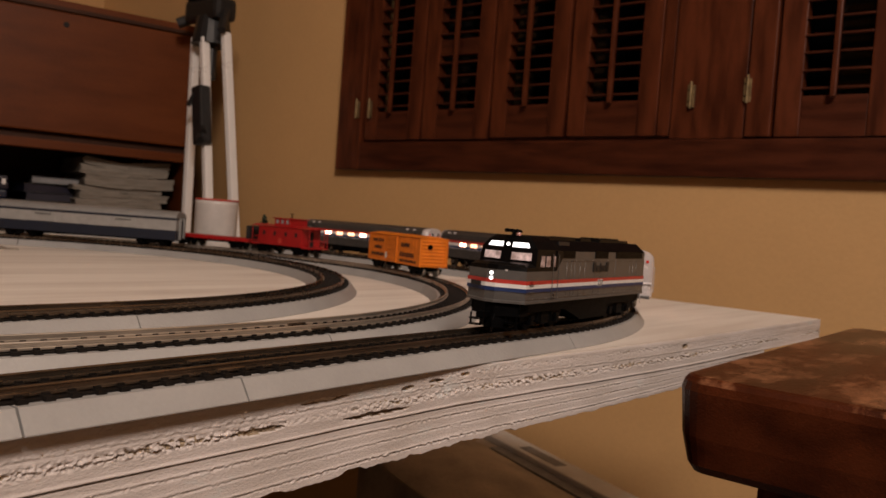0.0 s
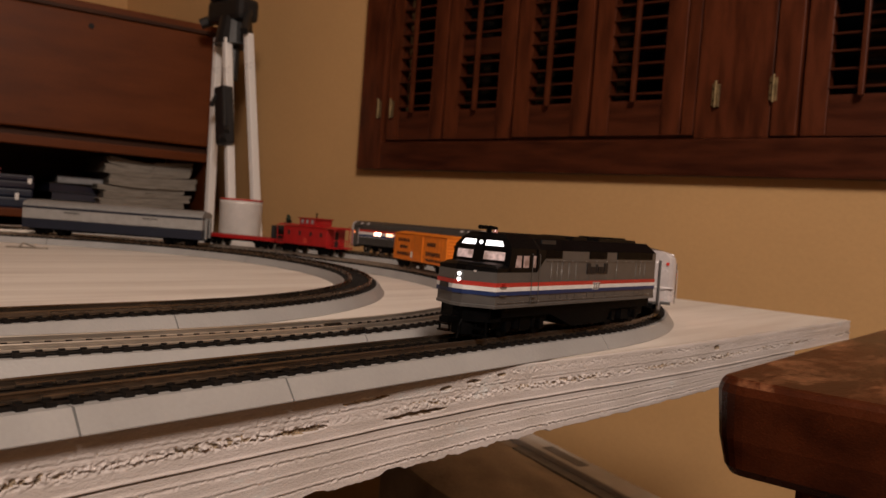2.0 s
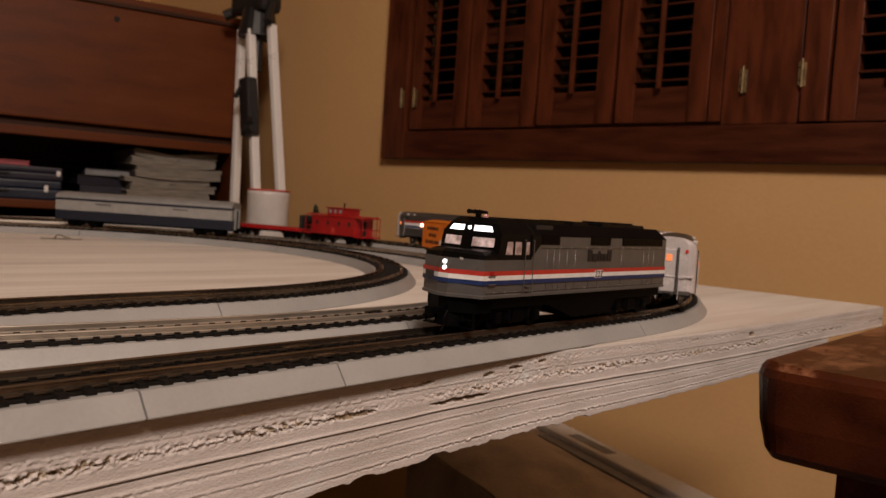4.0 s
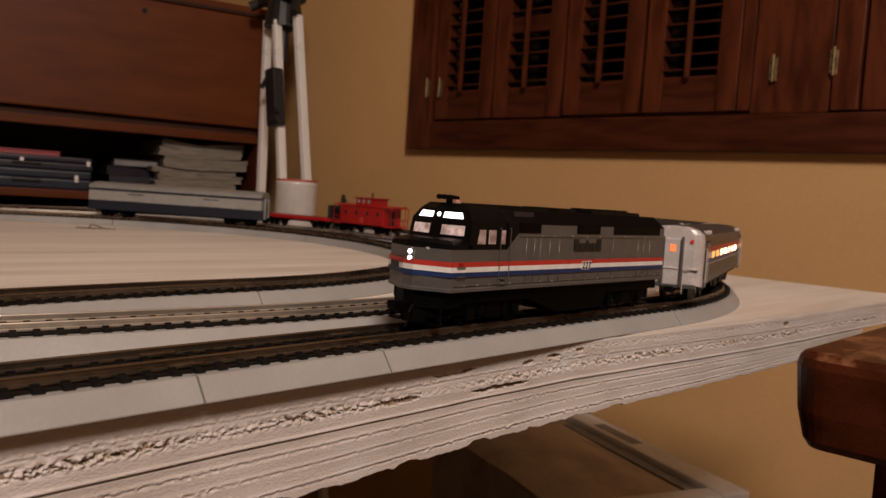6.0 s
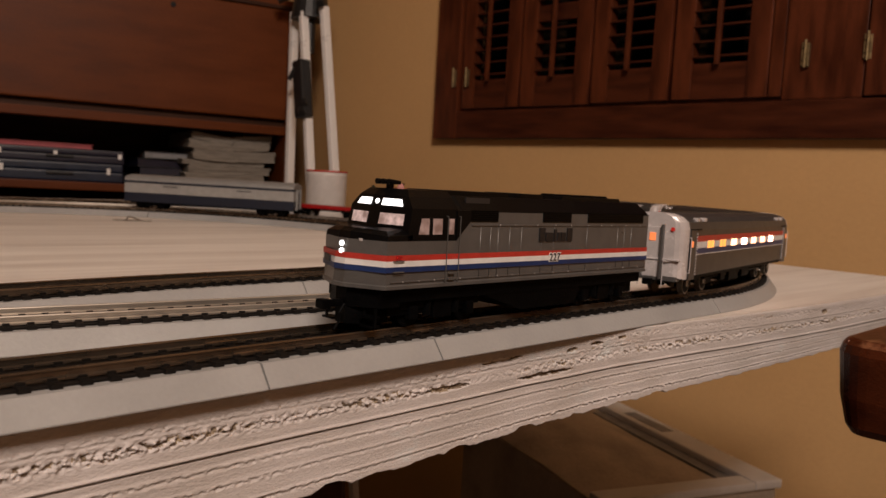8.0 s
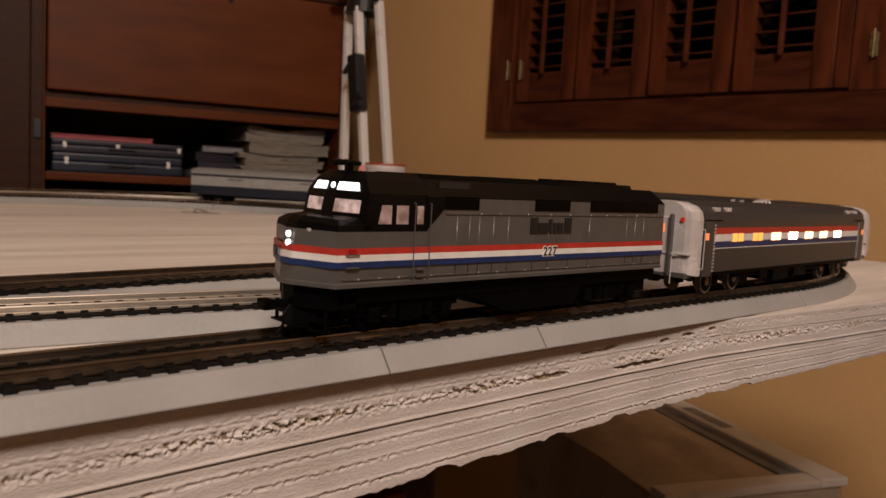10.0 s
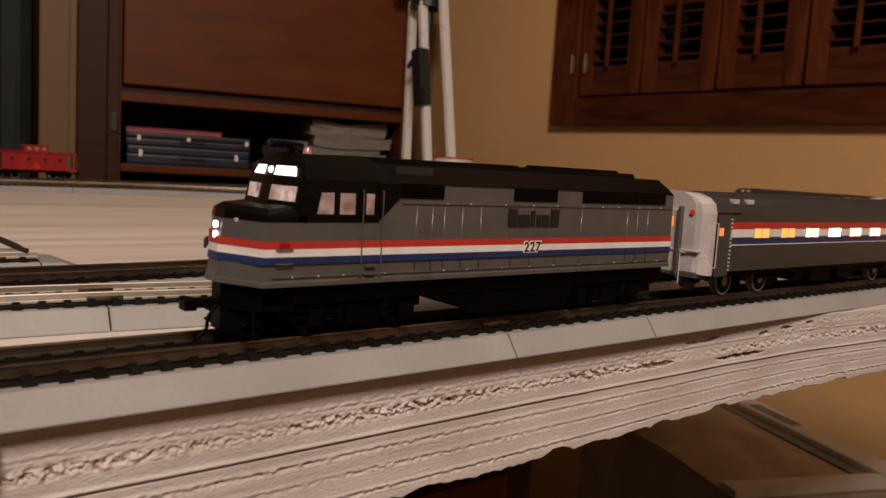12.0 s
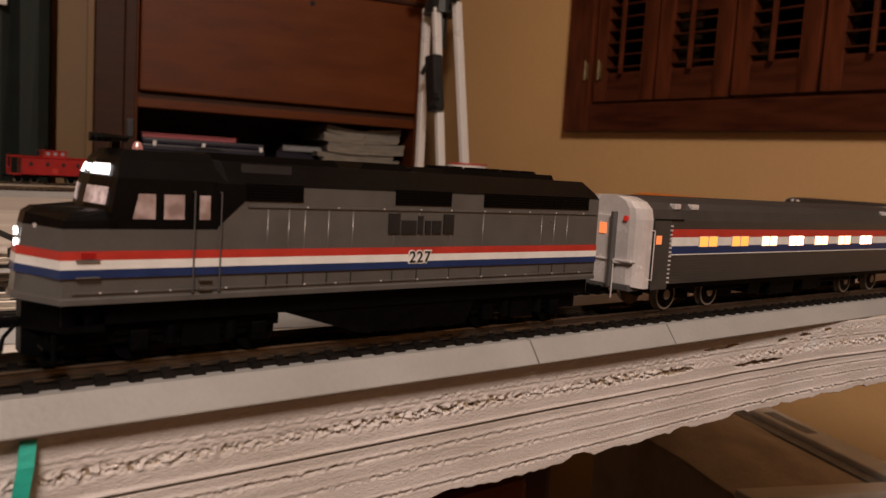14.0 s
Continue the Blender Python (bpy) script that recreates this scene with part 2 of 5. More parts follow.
class Track:
    def __init__(self, pts):
        self.p = np.array(pts)
        self.s = np.r_[0, np.cumsum(np.linalg.norm(np.diff(self.p, axis=0), axis=1))]
        self.length = self.s[-1]

    def at(self, s):
        return np.array([np.interp(s, self.s, self.p[:, 0]), np.interp(s, self.s, self.p[:, 1])])

    def way(self, s):
        d = self.at(min(s + 0.004, self.length)) - self.at(max(s - 0.004, 0))
        return d / np.linalg.norm(d)


OUTER = Track(line(lambda y: 0, -0.75, 0.307) + arc(-0.41, 0.308, 0.41, 0, 90) + arc(-0.61, 0.308, 0.41, 90, 180) + line(lambda y: -1.02, 0.307, -0.75))
MIDDLE = Track(line(lambda y: -0.0607 - 0.0313 * ease((0.14 - y) / 0.3), -0.75, 0.164) + arc(-0.4607, 0.165, 0.40, 0, 90) + arc(-0.5407, 0.165, 0.40, 90, 180) + line(lambda y: -0.9407, 0.164, -0.75))
INNER = Track(line(lambda y: -0.1527 + 0.0157 * ease((0.1 - y) / 0.25), -0.75, 0.119) + arc(-0.5227, 0.12, 0.37, 0, 180) + line(lambda y: -0.8927, 0.119, -0.75))
STUB = Track(line(lambda y: -0.205, -0.75, -0.100))


def sweep(track, s0, s1, section, step=0.008):
    n = max(2, int((s1 - s0) / step) + 1)
    rings = []
    for s in np.linspace(s0, s1, n):
        p, w = track.at(s), track.way(s)
        side = np.array([w[1], -w[0]])
        rings.append([(p[0] + side[0] * a, p[1] + side[1] * a, z) for a, z in section])
    return loft(bmesh.new(), rings)


def vehicle_pose(track, front, rear, z=RAIL_TOP):
    """Rests a car on the track by its two trucks; its nose points from rear to front."""
    a, b = track.at(front), track.at(rear)
    d = a - b
    c = (a + b) / 2
    return pose(c[0], c[1], z, 0, 0, math.degrees(math.atan2(d[1], d[0])))


# ---- room ----
def slab(name, spec, material, label, bevel=0.0):
    return tagged(part(name, boxes(spec, bevel=bevel), material), label, name.split("_")[0], kind="structure")


WIN_X0, WIN_X1, WIN_Z0, WIN_Z1 = -0.96, 1.0, 0.99, 1.72
WY = 1.09
wall = tagged(part("wall_north", boxes((-2.05, WIN_X0, WY, WY + 0.12, 0, 2.5), (WIN_X0, WIN_X1, WY, WY + 0.12, 0, WIN_Z0), (WIN_X0, WIN_X1, WY, WY + 0.12, WIN_Z1, 2.5), (WIN_X1, 2.9, WY, WY + 0.12, 0, 2.5)), WALL), "tan painted wall with a shuttered window", "wall", kind="structure")
slab("wall_west", (-2.17, -2.05, -2.6, WY + 0.12, 0, 2.5), WALL, "tan painted side wall behind the cabinet")
# unseen walls, floor and ceiling, added so that the lamp light bounces
slab("wall_south", (-2.05, 2.9, -2.72, -2.6, 0, 2.5), WALL, "unseen tan painted wall that closes the room and bounces light")
slab("wall_east", (2.9, 3.02, -2.72, WY + 0.12, 0, 2.5), WALL, "unseen tan painted wall that closes the room and bounces light")
slab("floor", (-2.17, 3.02, -2.72, WY + 0.12, -0.1, 0), FLOOR, "unseen brown wooden floor, paled to bounce neutral light")
slab("ceiling", (-2.17, 3.02, -2.72, WY + 0.12, 2.5, 2.6), CEIL, "unseen off-white ceiling that bounces light")
slab("window_glass_night", (WIN_X0, WIN_X1, WY + 0.085, WY + 0.095, WIN_Z0, WIN_Z1), NIGHT, "dark night glass behind the shutters")


def shutter(x0, x1, z0, z1, y, turn, mid_rail=None):
    """One louvred panel: stiles, rails, slats and a tilt rod; turn opens it a little about its middle."""
    t = thing("window_shutter", "dark stained wooden shutter panel with open louvres", "shutter", "shutters of the window")
    w = x1 - x0
    st, th = 0.034, 0.022
    part("stile", boxes((0, st, -th, 0, 0, z1 - z0), bevel=0.002), WINWOOD, t)
    part("stile", boxes((w - st, w, -th, 0, 0, z1 - z0), bevel=0.002), WINWOOD, t)
    part("rail", boxes((st, w - st, -th + 0.002, -0.002, 0, 0.057), bevel=0.001), WINWOOD_ACROSS, t)
    part("rail", boxes((st, w - st, -th + 0.002, -0.002, z1 - z0 - 0.06, z1 - z0), bevel=0.001), WINWOOD_ACROSS, t)
    gaps = [(0.057, z1 - z0 - 0.06)]
    if mid_rail:
        part("rail", boxes((st, w - st, -th + 0.002, -0.002, mid_rail - z0, mid_rail - z0 + 0.03), bevel=0.001), WINWOOD_ACROSS, t)
        gaps = [(0.057, mid_rail - z0), (mid_rail - z0 + 0.03, z1 - z0 - 0.06)]
    bm = bmesh.new()
    box(bm, st, w - st, -0.014, 0.014, -0.0016, 0.0016, bevel=0.0007)
    me = bpy.data.meshes.new("slat")
    bm.to_mesh(me)
    bm.free()
    me.materials.append(WINWOOD_ACROSS)
    for a, b in gaps:
        k = int((b - a) / 0.0238)
        for i in range(k):
            s = new("slat", me)
            s.parent = t
            s.matrix_basis = pose(0, -0.011, a + (i + 0.5) * (b - a) / k, 9 + random.uniform(-4, 4), 0, 0)
    part("tilt_rod", boxes((w / 2 - 0.004, w / 2 + 0.004, -0.034, -0.026, 0.052, z1 - z0 - 0.08), bevel=0.002), WINWOOD, t, "slim wooden tilt rod")
    t.matrix_basis = pose(x0, y, z0, 0, 0, turn)
    return t


HINGES = ((-0.942, 1.089), (-0.906, 1.088), (-0.230, 1.086), (-0.146, 1.091), (-0.230, 1.50), (-0.146, 1.50))


def window():
    t = thing("window_1", "dark stained wooden window frame with brass hinges", "window", kind="structure")
    y0 = WY - 0.022
    part("casing", boxes((-0.998, WIN_X0 + 0.03, y0, WY + 0.02, 0.963, 1.76), bevel=0.003), WINWOOD, t)
    part("casing", boxes((WIN_X0 + 0.03, WIN_X1 + 0.1, y0, WY + 0.02, 0.963, 1.02), bevel=0.003), WINWOOD_ACROSS, t)
    part("casing", boxes((WIN_X0 + 0.03, WIN_X1 + 0.1, y0, WY + 0.02, 1.70, 1.76), bevel=0.003), WINWOOD_ACROSS, t)
    part("mullion", boxes((-0.262, -0.148, y0 + 0.002, WY + 0.06, 1.02, 1.70), bevel=0.003), WINWOOD, t)
    part("mullion", boxes((0.50, 0.62, y0 + 0.002, WY + 0.06, 1.02, 1.70), bevel=0.003), WINWOOD, t)
    part("sill_shadow_strip", boxes((WIN_X0 + 0.03, -0.262, WY - 0.008, WY + 0.06, 1.02, 1.026)), WINWOOD, t)
    for x, z in HINGES:
        h = part("hinge", boxes((x - 0.0062, x - 0.0012, y0 - 0.0015, y0 + 0.004, z - 0.017, z + 0.017), bevel=0.0006), BRASS, t, "small brass hinge")
        part("hinge_leaf", boxes((x + 0.0012, x + 0.0058, y0 - 0.0045, y0 + 0.001, z - 0.019, z + 0.015), bevel=0.0006), BRASS, h)
        part("hinge_pin", rod(bmesh.new(), (x, y0 - 0.004, z - 0.020), (x, y0 - 0.004, z + 0.020), 0.0019), BRASS, h)
        bm = bmesh.new()
        for dz in (-0.010, 0.008):
            rod(bm, (x - 0.0037, y0 - 0.0022, z + dz), (x - 0.0037, y0 - 0.0014, z + dz), 0.0012, 8)
        part("screws", bm, UNDER, h)
    sy = WY + 0.004
    shutter(-0.922, -0.769, 1.024, 1.70, sy, -1.5)
    shutter(-0.765, -0.609, 1.024, 1.70, sy - 0.004, 1.2, 1.182)
    shutter(-0.604, -0.449, 1.026, 1.70, sy, -1.2)
    shutter(-0.444, -0.286, 1.026, 1.70, sy - 0.003, 1.4)
    tagged(part("shutter_stop_strip", boxes((-0.2845, -0.2635, WY - 0.016, WY + 0.01, 1.026, 1.70), bevel=0.002), WINWOOD), "dark stained wooden strip beside the shutters", "trim", kind="structure")
    tagged(part("shutter_stop_strip", boxes((-0.146, -0.110, WY - 0.026, WY + 0.01, 1.022, 1.70), bevel=0.002), WINWOOD), "dark stained wooden strip beside the shutters", "trim", kind="structure")
    shutter(-0.107, 0.045, 1.022, 1.70, sy - 0.003, 1.0)
    shutter(0.049, 0.20, 1.022, 1.70, sy, -1.0)
    shutter(0.204, 0.355, 1.022, 1.70, sy - 0.003, 1.0)
    shutter(0.359, 0.495, 1.022, 1.70, sy, -1.0)
    shutter(0.63, 0.80, 1.022, 1.70, sy, -1.0)
    shutter(0.804, 0.985, 1.022, 1.70, sy, 1.0)


window()


# ---- layout board ----
EDGE_Y = (-1.0, -0.1, 0.0, 0.08, 0.16, 0.22, 0.28, 0.34, 0.42, 0.52, 0.735)
EDGE_X = (0.0170, 0.0168, 0.0158, 0.0156, 0.0168, 0.0205, 0.0268, 0.0325, 0.0385, 0.0440, 0.0540)


def edge_x(y):
    return float(sum(np.interp(y + d, EDGE_Y, EDGE_X) for d in (-0.03, -0.015, 0.0, 0.015, 0.03)) / 5)


BOARD_END, BOARD_NEAR, BOARD_WEST = 0.735, -0.95, -1.32


def bell(v, centre, width):
    return math.exp(-((v - centre) / width) ** 2)


def rough_edge(name, parent, z0, z1, y0, y1, inset, seed, bands, ridges, gouges, taper=0.0):
    """The sawn and thickly painted edge of a plywood sheet. bands: height share, width and depth of crumbling plies;
    ridges: height share and how far a ply stands proud; gouges: y, height share, length, height and depth of torn holes."""
    ys = np.r_[np.arange(y0, -0.17, 0.003), np.arange(-0.17, 0.30, 0.0004), np.arange(0.30, y1, 0.0009), y1]
    nz = int((z1 - z0) / 0.00033)
    verts, faces, raw = [], [], []
    nn = noise.noise
    for y in ys:
        base = edge_x(y) - inset
        wav = 0.030 * nn((y * 6, seed, 0)) + 0.012 * nn((y * 27, seed, 2))
        jag = 0.0010 * nn((y * 70, seed, 7)) + 0.0007 * nn((y * 260, seed, 8))
        chip = max(0.0, nn((y * 48, seed, 12)) - 0.12) * 0.006
        local = [max(0.0, min(1.3, 0.62 + 0.9 * nn((y * 13, k * 5.7, seed + 9)))) for k in range(len(bands))]
        for k in range(nz):
            u = k / (nz - 1)
            z = z1 - (1 - u) * (z1 - z0) * (1 - taper * max(0.0, y)) + ((jag + chip) * max(0.0, 1 - u * 9) if taper else 0.0)
            v = u + wav
            d = 0.00022 * nn((y * 7, v * 5, seed)) + 0.00005 * nn((y * 90, z * 900, seed + 3))
            torn = 0.0
            for (c, w, deep), on in zip(bands, local):
                f = bell(v, c, w) * on
                if f > 0.08:
                    g = nn((y * 420, z * 620, seed + 5)) + 0.85 * nn((y * 950, z * 1250, seed + 6))
                    d += deep * f * (g - 0.15)
                    torn = max(torn, f * (0.25 - g) * deep * 900)
            for c, proud in ridges:
                d += proud * bell(v, c, 0.022) - 0.7 * abs(proud) * bell(v, c - 0.05, 0.016)
            for gy, gu, gl, gh, deep in gouges:
                f = 1 - ((y - gy) / gl) ** 2 - ((v - gu) / gh + 0.5 * nn((y * 150, gy, 3))) ** 2
                if f > 0:
                    d -= deep * min(1.0, f * 2.5) * (1 + 0.4 * nn((y * 400, z * 700, 1)))
                    torn = max(torn, 1.4)
            if k in (0, nz - 1):
                d -= 0.0004
            verts.append((base + d, y, z))
            raw.append(torn)
    ny = len(ys)
    mats = []
    for i in range(ny - 1):
        for k in range(nz - 1):
            a = i * nz + k
            faces.append((a, a + nz, a + nz + 1, a + 1))
            t = raw[a] + 0.5 * nn((ys[i] * 30, k * 0.2, seed))
            mats.append(1 if t > 0.60 else 0)
    n0 = len(verts)
    for i, y in enumerate(ys):
        verts.append((edge_x(y) - inset - 0.02, y, verts[i * nz][2]))
    for i in range(ny - 1):
        faces.append((i * nz, n0 + i, n0 + i + 1, (i + 1) * nz))
        mats.append(0)
    me = bpy.data.meshes.new(name)
    me.from_pydata(verts, [], faces)
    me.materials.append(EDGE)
    me.materials.append(EDGE_RAW)
    for p, m in zip(me.polygons, mats):
        p.use_smooth, p.material_index = True, m
    ob = new(name, me)
    ob.parent = parent
    return ob


def sheet(name, parent, z0, z1, x0, y0, y1, inset, material):
    bm = bmesh.new()
    n = 40
    out = [(edge_x(y) - inset - 0.0025, y) for y in np.linspace(y0, y1, n)] + [(x0, y1), (x0, y0)]
    prism(bm, out, "z", z0, z1)
    return part(name, bm, material, parent)


board = thing("layout_board", "white painted plywood board with rough sawn edges", "table board")
sheet("upper_sheet", board, 0.7815, BOARD, BOARD_WEST, BOARD_NEAR, BOARD_END, 0.0, [PLY])
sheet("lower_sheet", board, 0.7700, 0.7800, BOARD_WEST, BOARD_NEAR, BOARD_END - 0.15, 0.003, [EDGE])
rough_edge("upper_edge", board, 0.7808, BOARD - 0.0002, -0.36, BOARD_END, 0.0, 1.0,
           ((0.38, 0.085, 0.0021), (0.60, 0.05, 0.0006), (0.82, 0.055, 0.0006)), ((0.05, 0.0006), (0.60, 0.0002)),
           ((0.118, 0.70, 0.013, 0.055, 0.0030), (0.166, 0.66, 0.004, 0.06, 0.0022), (0.185, 0.72, 0.005, 0.05, 0.0022),
            (0.205, 0.78, 0.003, 0.05, 0.002), (0.148, 0.20, 0.020, 0.055, 0.0020), (0.086, 0.33, 0.012, 0.06, 0.0013), (0.43, 0.74, 0.004, 0.09, 0.0025)))
rough_edge("lower_edge", board, 0.7590, 0.7806, -0.36, BOARD_END - 0.15, 0.0004, 5.0,
           ((0.80, 0.034, 0.0011), (0.52, 0.030, 0.0009), (0.20, 0.040, 0.0012)), ((0.84, 0.0003), (0.56, 0.0002), (0.24, 0.0004)), (), 0.75)


# ---- tracks ----
def lay(track, label, s_detail, joints, rail_mat, group="tracks on the board"):
    t = thing("model_railway_track", label, "railway track", group)
    base, top, hw, hwt = BOARD + 0.0002, BOARD + 0.0075, 0.0215, 0.0163
    cuts = [0.0] + joints + [track.length]
    for a, b in zip(cuts, cuts[1:]):
        g = 0.0004
        part("roadbed", sweep(track, a + g, b - g, [(-hw, base), (-hw, base + 0.0004), (-hwt, top), (hwt, top), (hw, base + 0.0004), (hw, base)]), ROADBED, t)
    part("tie_web", sweep(track, 0, track.length, [(-0.0124, top), (-0.0124, top + 0.0008), (0.0124, top + 0.0008), (0.0124, top)]), TIE, t)
    for side in (-1, 1):
        c = side * 0.00885
        part("rail", sweep(track, 0, track.length, [(c - 0.0011, 0.8088), (c - 0.0011, 0.8094), (c - 0.0004, 0.8098), (c - 0.0004, 0.8110), (c - 0.0006, 0.8113), (c - 0.0006, RAIL_TOP - 0.0004), (c - 0.00045, RAIL_TOP - 0.0001), (c - 0.0002, RAIL_TOP), (c + 0.0002, RAIL_TOP), (c + 0.00045, RAIL_TOP - 0.0001), (c + 0.0006, RAIL_TOP - 0.0004), (c + 0.0006, 0.8113), (c + 0.0004, 0.8110), (c + 0.0004, 0.8098), (c + 0.0011, 0.8094), (c + 0.0011, 0.8088)]), rail_mat, t)
    me = bpy.data.meshes.new("tie")
    bm = boxes((-0.0017, 0.0017, -0.0142, 0.0142, 0.8068, 0.8090))
    for v in bm.verts:
        if v.co.z > 0.808:
            v.co.x *= 0.82
            v.co.y *= 0.985
    for c in (-0.0107, -0.0070, 0.0070, 0.0107):
        box(bm, -0.0011, 0.0011, c - 0.0006, c + 0.0006, 0.8088, 0.8097)
    bm.to_mesh(me)
    vs, fs = [tuple(v.co) for v in bm.verts], [[v.index for v in f.verts] for f in bm.faces]
    bm.free()
    me.materials.append(TIE)
    pitch, rest_v, rest_f = 0.0078, [], []
    for i in range(int(track.length / pitch)):
        s = (i + 0.5) * pitch
        p, w = track.at(s), track.way(s)
        m = pose(p[0], p[1], 0, 0, 0, math.degrees(math.atan2(w[1], w[0])) + random.uniform(-0.4, 0.4))
        if s_detail[0] < s < s_detail[1]:
            o = new("tie", me)
            o.parent = t
            o.matrix_basis = m
        else:
            k = len(rest_v)
            rest_v += [tuple(m @ Vector(v)) for v in vs]
            rest_f += [[k + j for j in f] for f in fs]
    if rest_v:
        far = bpy.data.meshes.new("far_ties")
        far.from_pydata(rest_v, [], rest_f)
        far.materials.append(TIE)
        o = new("far_ties", far)
        o.parent = t
        o["kind"] = "stuff"
    for j in joints:
        p, w = track.at(j), track.way(j)
        for side in (-1, 1):
            bm = boxes((-0.006, 0.006, side * 0.00885 - 0.0016, side * 0.00885 + 0.0016, 0.8089, 0.8104), bevel=0.0004)
            o = part("rail_joiner", bm, RAIL, t)
            o.matrix_basis = pose(p[0], p[1], 0, 0, 0, math.degrees(math.atan2(w[1], w[0])))
    return t


lay(OUTER, "grey plastic roadbed track with black ties along the board edge", (0.45, 1.75), [0.30, 0.525, 0.75, 0.8262, 1.058, 1.38, 1.702, 1.9, 2.222, 2.544, 2.9], RAIL)
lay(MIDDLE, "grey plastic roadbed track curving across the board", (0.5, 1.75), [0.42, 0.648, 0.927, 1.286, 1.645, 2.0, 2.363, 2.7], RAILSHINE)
lay(INNER, "grey plastic roadbed track in the tightest loop", (0.5, 1.6), [0.45, 0.875, 1.18, 1.478, 1.777, 2.07, 2.4], RAIL)
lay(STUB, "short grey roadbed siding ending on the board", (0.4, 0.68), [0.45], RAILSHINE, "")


def roadbed_ramp():
    """The sloping end piece where the siding stops."""
    t = thing("roadbed_end_piece", "grey plastic roadbed end sloping down to the board", "roadbed end")
    bm = bmesh.new()
    b = BOARD + 0.0002
    loft(bm, [[(-0.205 - w, y, b), (-0.205 - n, y, z), (-0.205 + n, y, z), (-0.205 + w, y, b)] for y, w, n, z in ((-0.0996, 0.0215, 0.0163, b + 0.0073), (-0.090, 0.0215, 0.0163, b + 0.0070), (-0.074, 0.0200, 0.0170, b + 0.0006))])
    part("ramp", bm, ROADBED, t)


roadbed_ramp()


# ---- rolling stock ----
def wheelset(parent, x, r=0.0055, gauge=0.0165, mat=WHEEL):
    """One axle with two flanged wheels."""
    for side in (-1, 1):
        y = side * (gauge / 2 + 0.0006)
        bm = bmesh.new()
        rod(bm, (x, y - 0.0013, r), (x, y + 0.0013, r), r, 20)
        rod(bm, (x, y - side * 0.0013 - 0.0003, r), (x, y - side * 0.0013 + 0.0003, r), r + 0.0007, 20)
        w = part("wheel", bm, mat, parent)
        bm = bmesh.new()
        rod(bm, (x, y + side * 0.0010, r), (x, y + side * 0.00145, r), r * 0.86, 20)
        part("dish", bm, UNDER, w)
        part("hub", rod(bmesh.new(), (x, y + side * 0.0011, r), (x, y + side * 0.0020, r), r * 0.34, 12), mat, w)
    part("axle", rod(bmesh.new(), (x, -gauge / 2, r), (x, gauge / 2, r), 0.001, 8), mat, parent)


def truck(parent, x, base=0.026, r=0.0055, heavy=False, mat=WHEEL, frame_y=0.0115):
    t = new("truck")
    t.parent = parent
    h = base / 2
    bm = bmesh.new()
    for side in (-1, 1):
        y = side * frame_y
        box(bm, x - h - 0.006, x + h + 0.006, y - 0.0012, y + 0.0012, r + 0.0012, r + 0.0042, bevel=0.0005)
        box(bm, x - 0.005, x + 0.005, y - 0.0014, y + 0.0018, r - 0.0028, r + 0.004, bevel=0.0005)
        for e in (-h, h):
            box(bm, x + e - 0.0022, x + e + 0.0022, y - 0.001, y + 0.0022, r - 0.0026, r + 0.0026, bevel=0.0006)
            if heavy:
                rod(bm, (x + e * 0.5, y + 0.0008, r - 0.0015), (x + e * 0.5, y + 0.0008, r + 0.0035), 0.0016, 8)
        if heavy:
            box(bm, x - h - (0.003 if x > 0 else 0.012), x + h + (0.012 if x > 0 else 0.006), y - 0.001, y + 0.0004, r - 0.001, r + 0.0085, bevel=0.0008)
    box(bm, x - 0.004, x + 0.004, -0.011, 0.011, r + 0.0005, r + 0.0045)
    part("side_frames", bm, UNDER, t)
    for e in (-h, h):
        wheelset(t, x + e, r, mat=mat)
    return t


def coupler(parent, x, way, z=0.0095):
    bm = bmesh.new()
    box(bm, min(x, x + way * 0.008), max(x, x + way * 0.008), -0.0014, 0.0014, z - 0.0012, z + 0.0012, bevel=0.0004)
    box(bm, min(x + way * 0.006, x + way * 0.0095), max(x + way * 0.006, x + way * 0.0095), -0.0026, 0.0022, z - 0.0017, z + 0.0017, bevel=0.0005)
    part("coupler", bm, UNDER, parent)


def bars(parent, x0, x1, y, z0, z1, rows, seed, mat=INK, side=1):
    """Lettering that cannot be read, as small bars."""
    rnd = random.Random(seed)
    h = (z1 - z0) / rows
    bm = bmesh.new()
    for r in range(rows):
        x = x0
        while x < x1 - 0.0012:
            w = rnd.uniform(0.0010, 0.0022)
            box(bm, x, min(x + w, x1), min(y, y + side * 0.0002), max(y, y + side * 0.0002), z0 + r * h + h * 0.15, z0 + r * h + h * 0.85)
            x += w + 0.0013
    part("lettering", bm, mat, parent)


def body_ring(x, hw, z0, z1, zr, hr):
    """Cross-section: flat sides to z1, then a slope to a flat roof hr half wide at zr."""
    return [(x, -hw, z0), (x, hw, z0), (x, hw, z1), (x, hr, zr), (x, -hr, zr), (x, -hw, z1)]


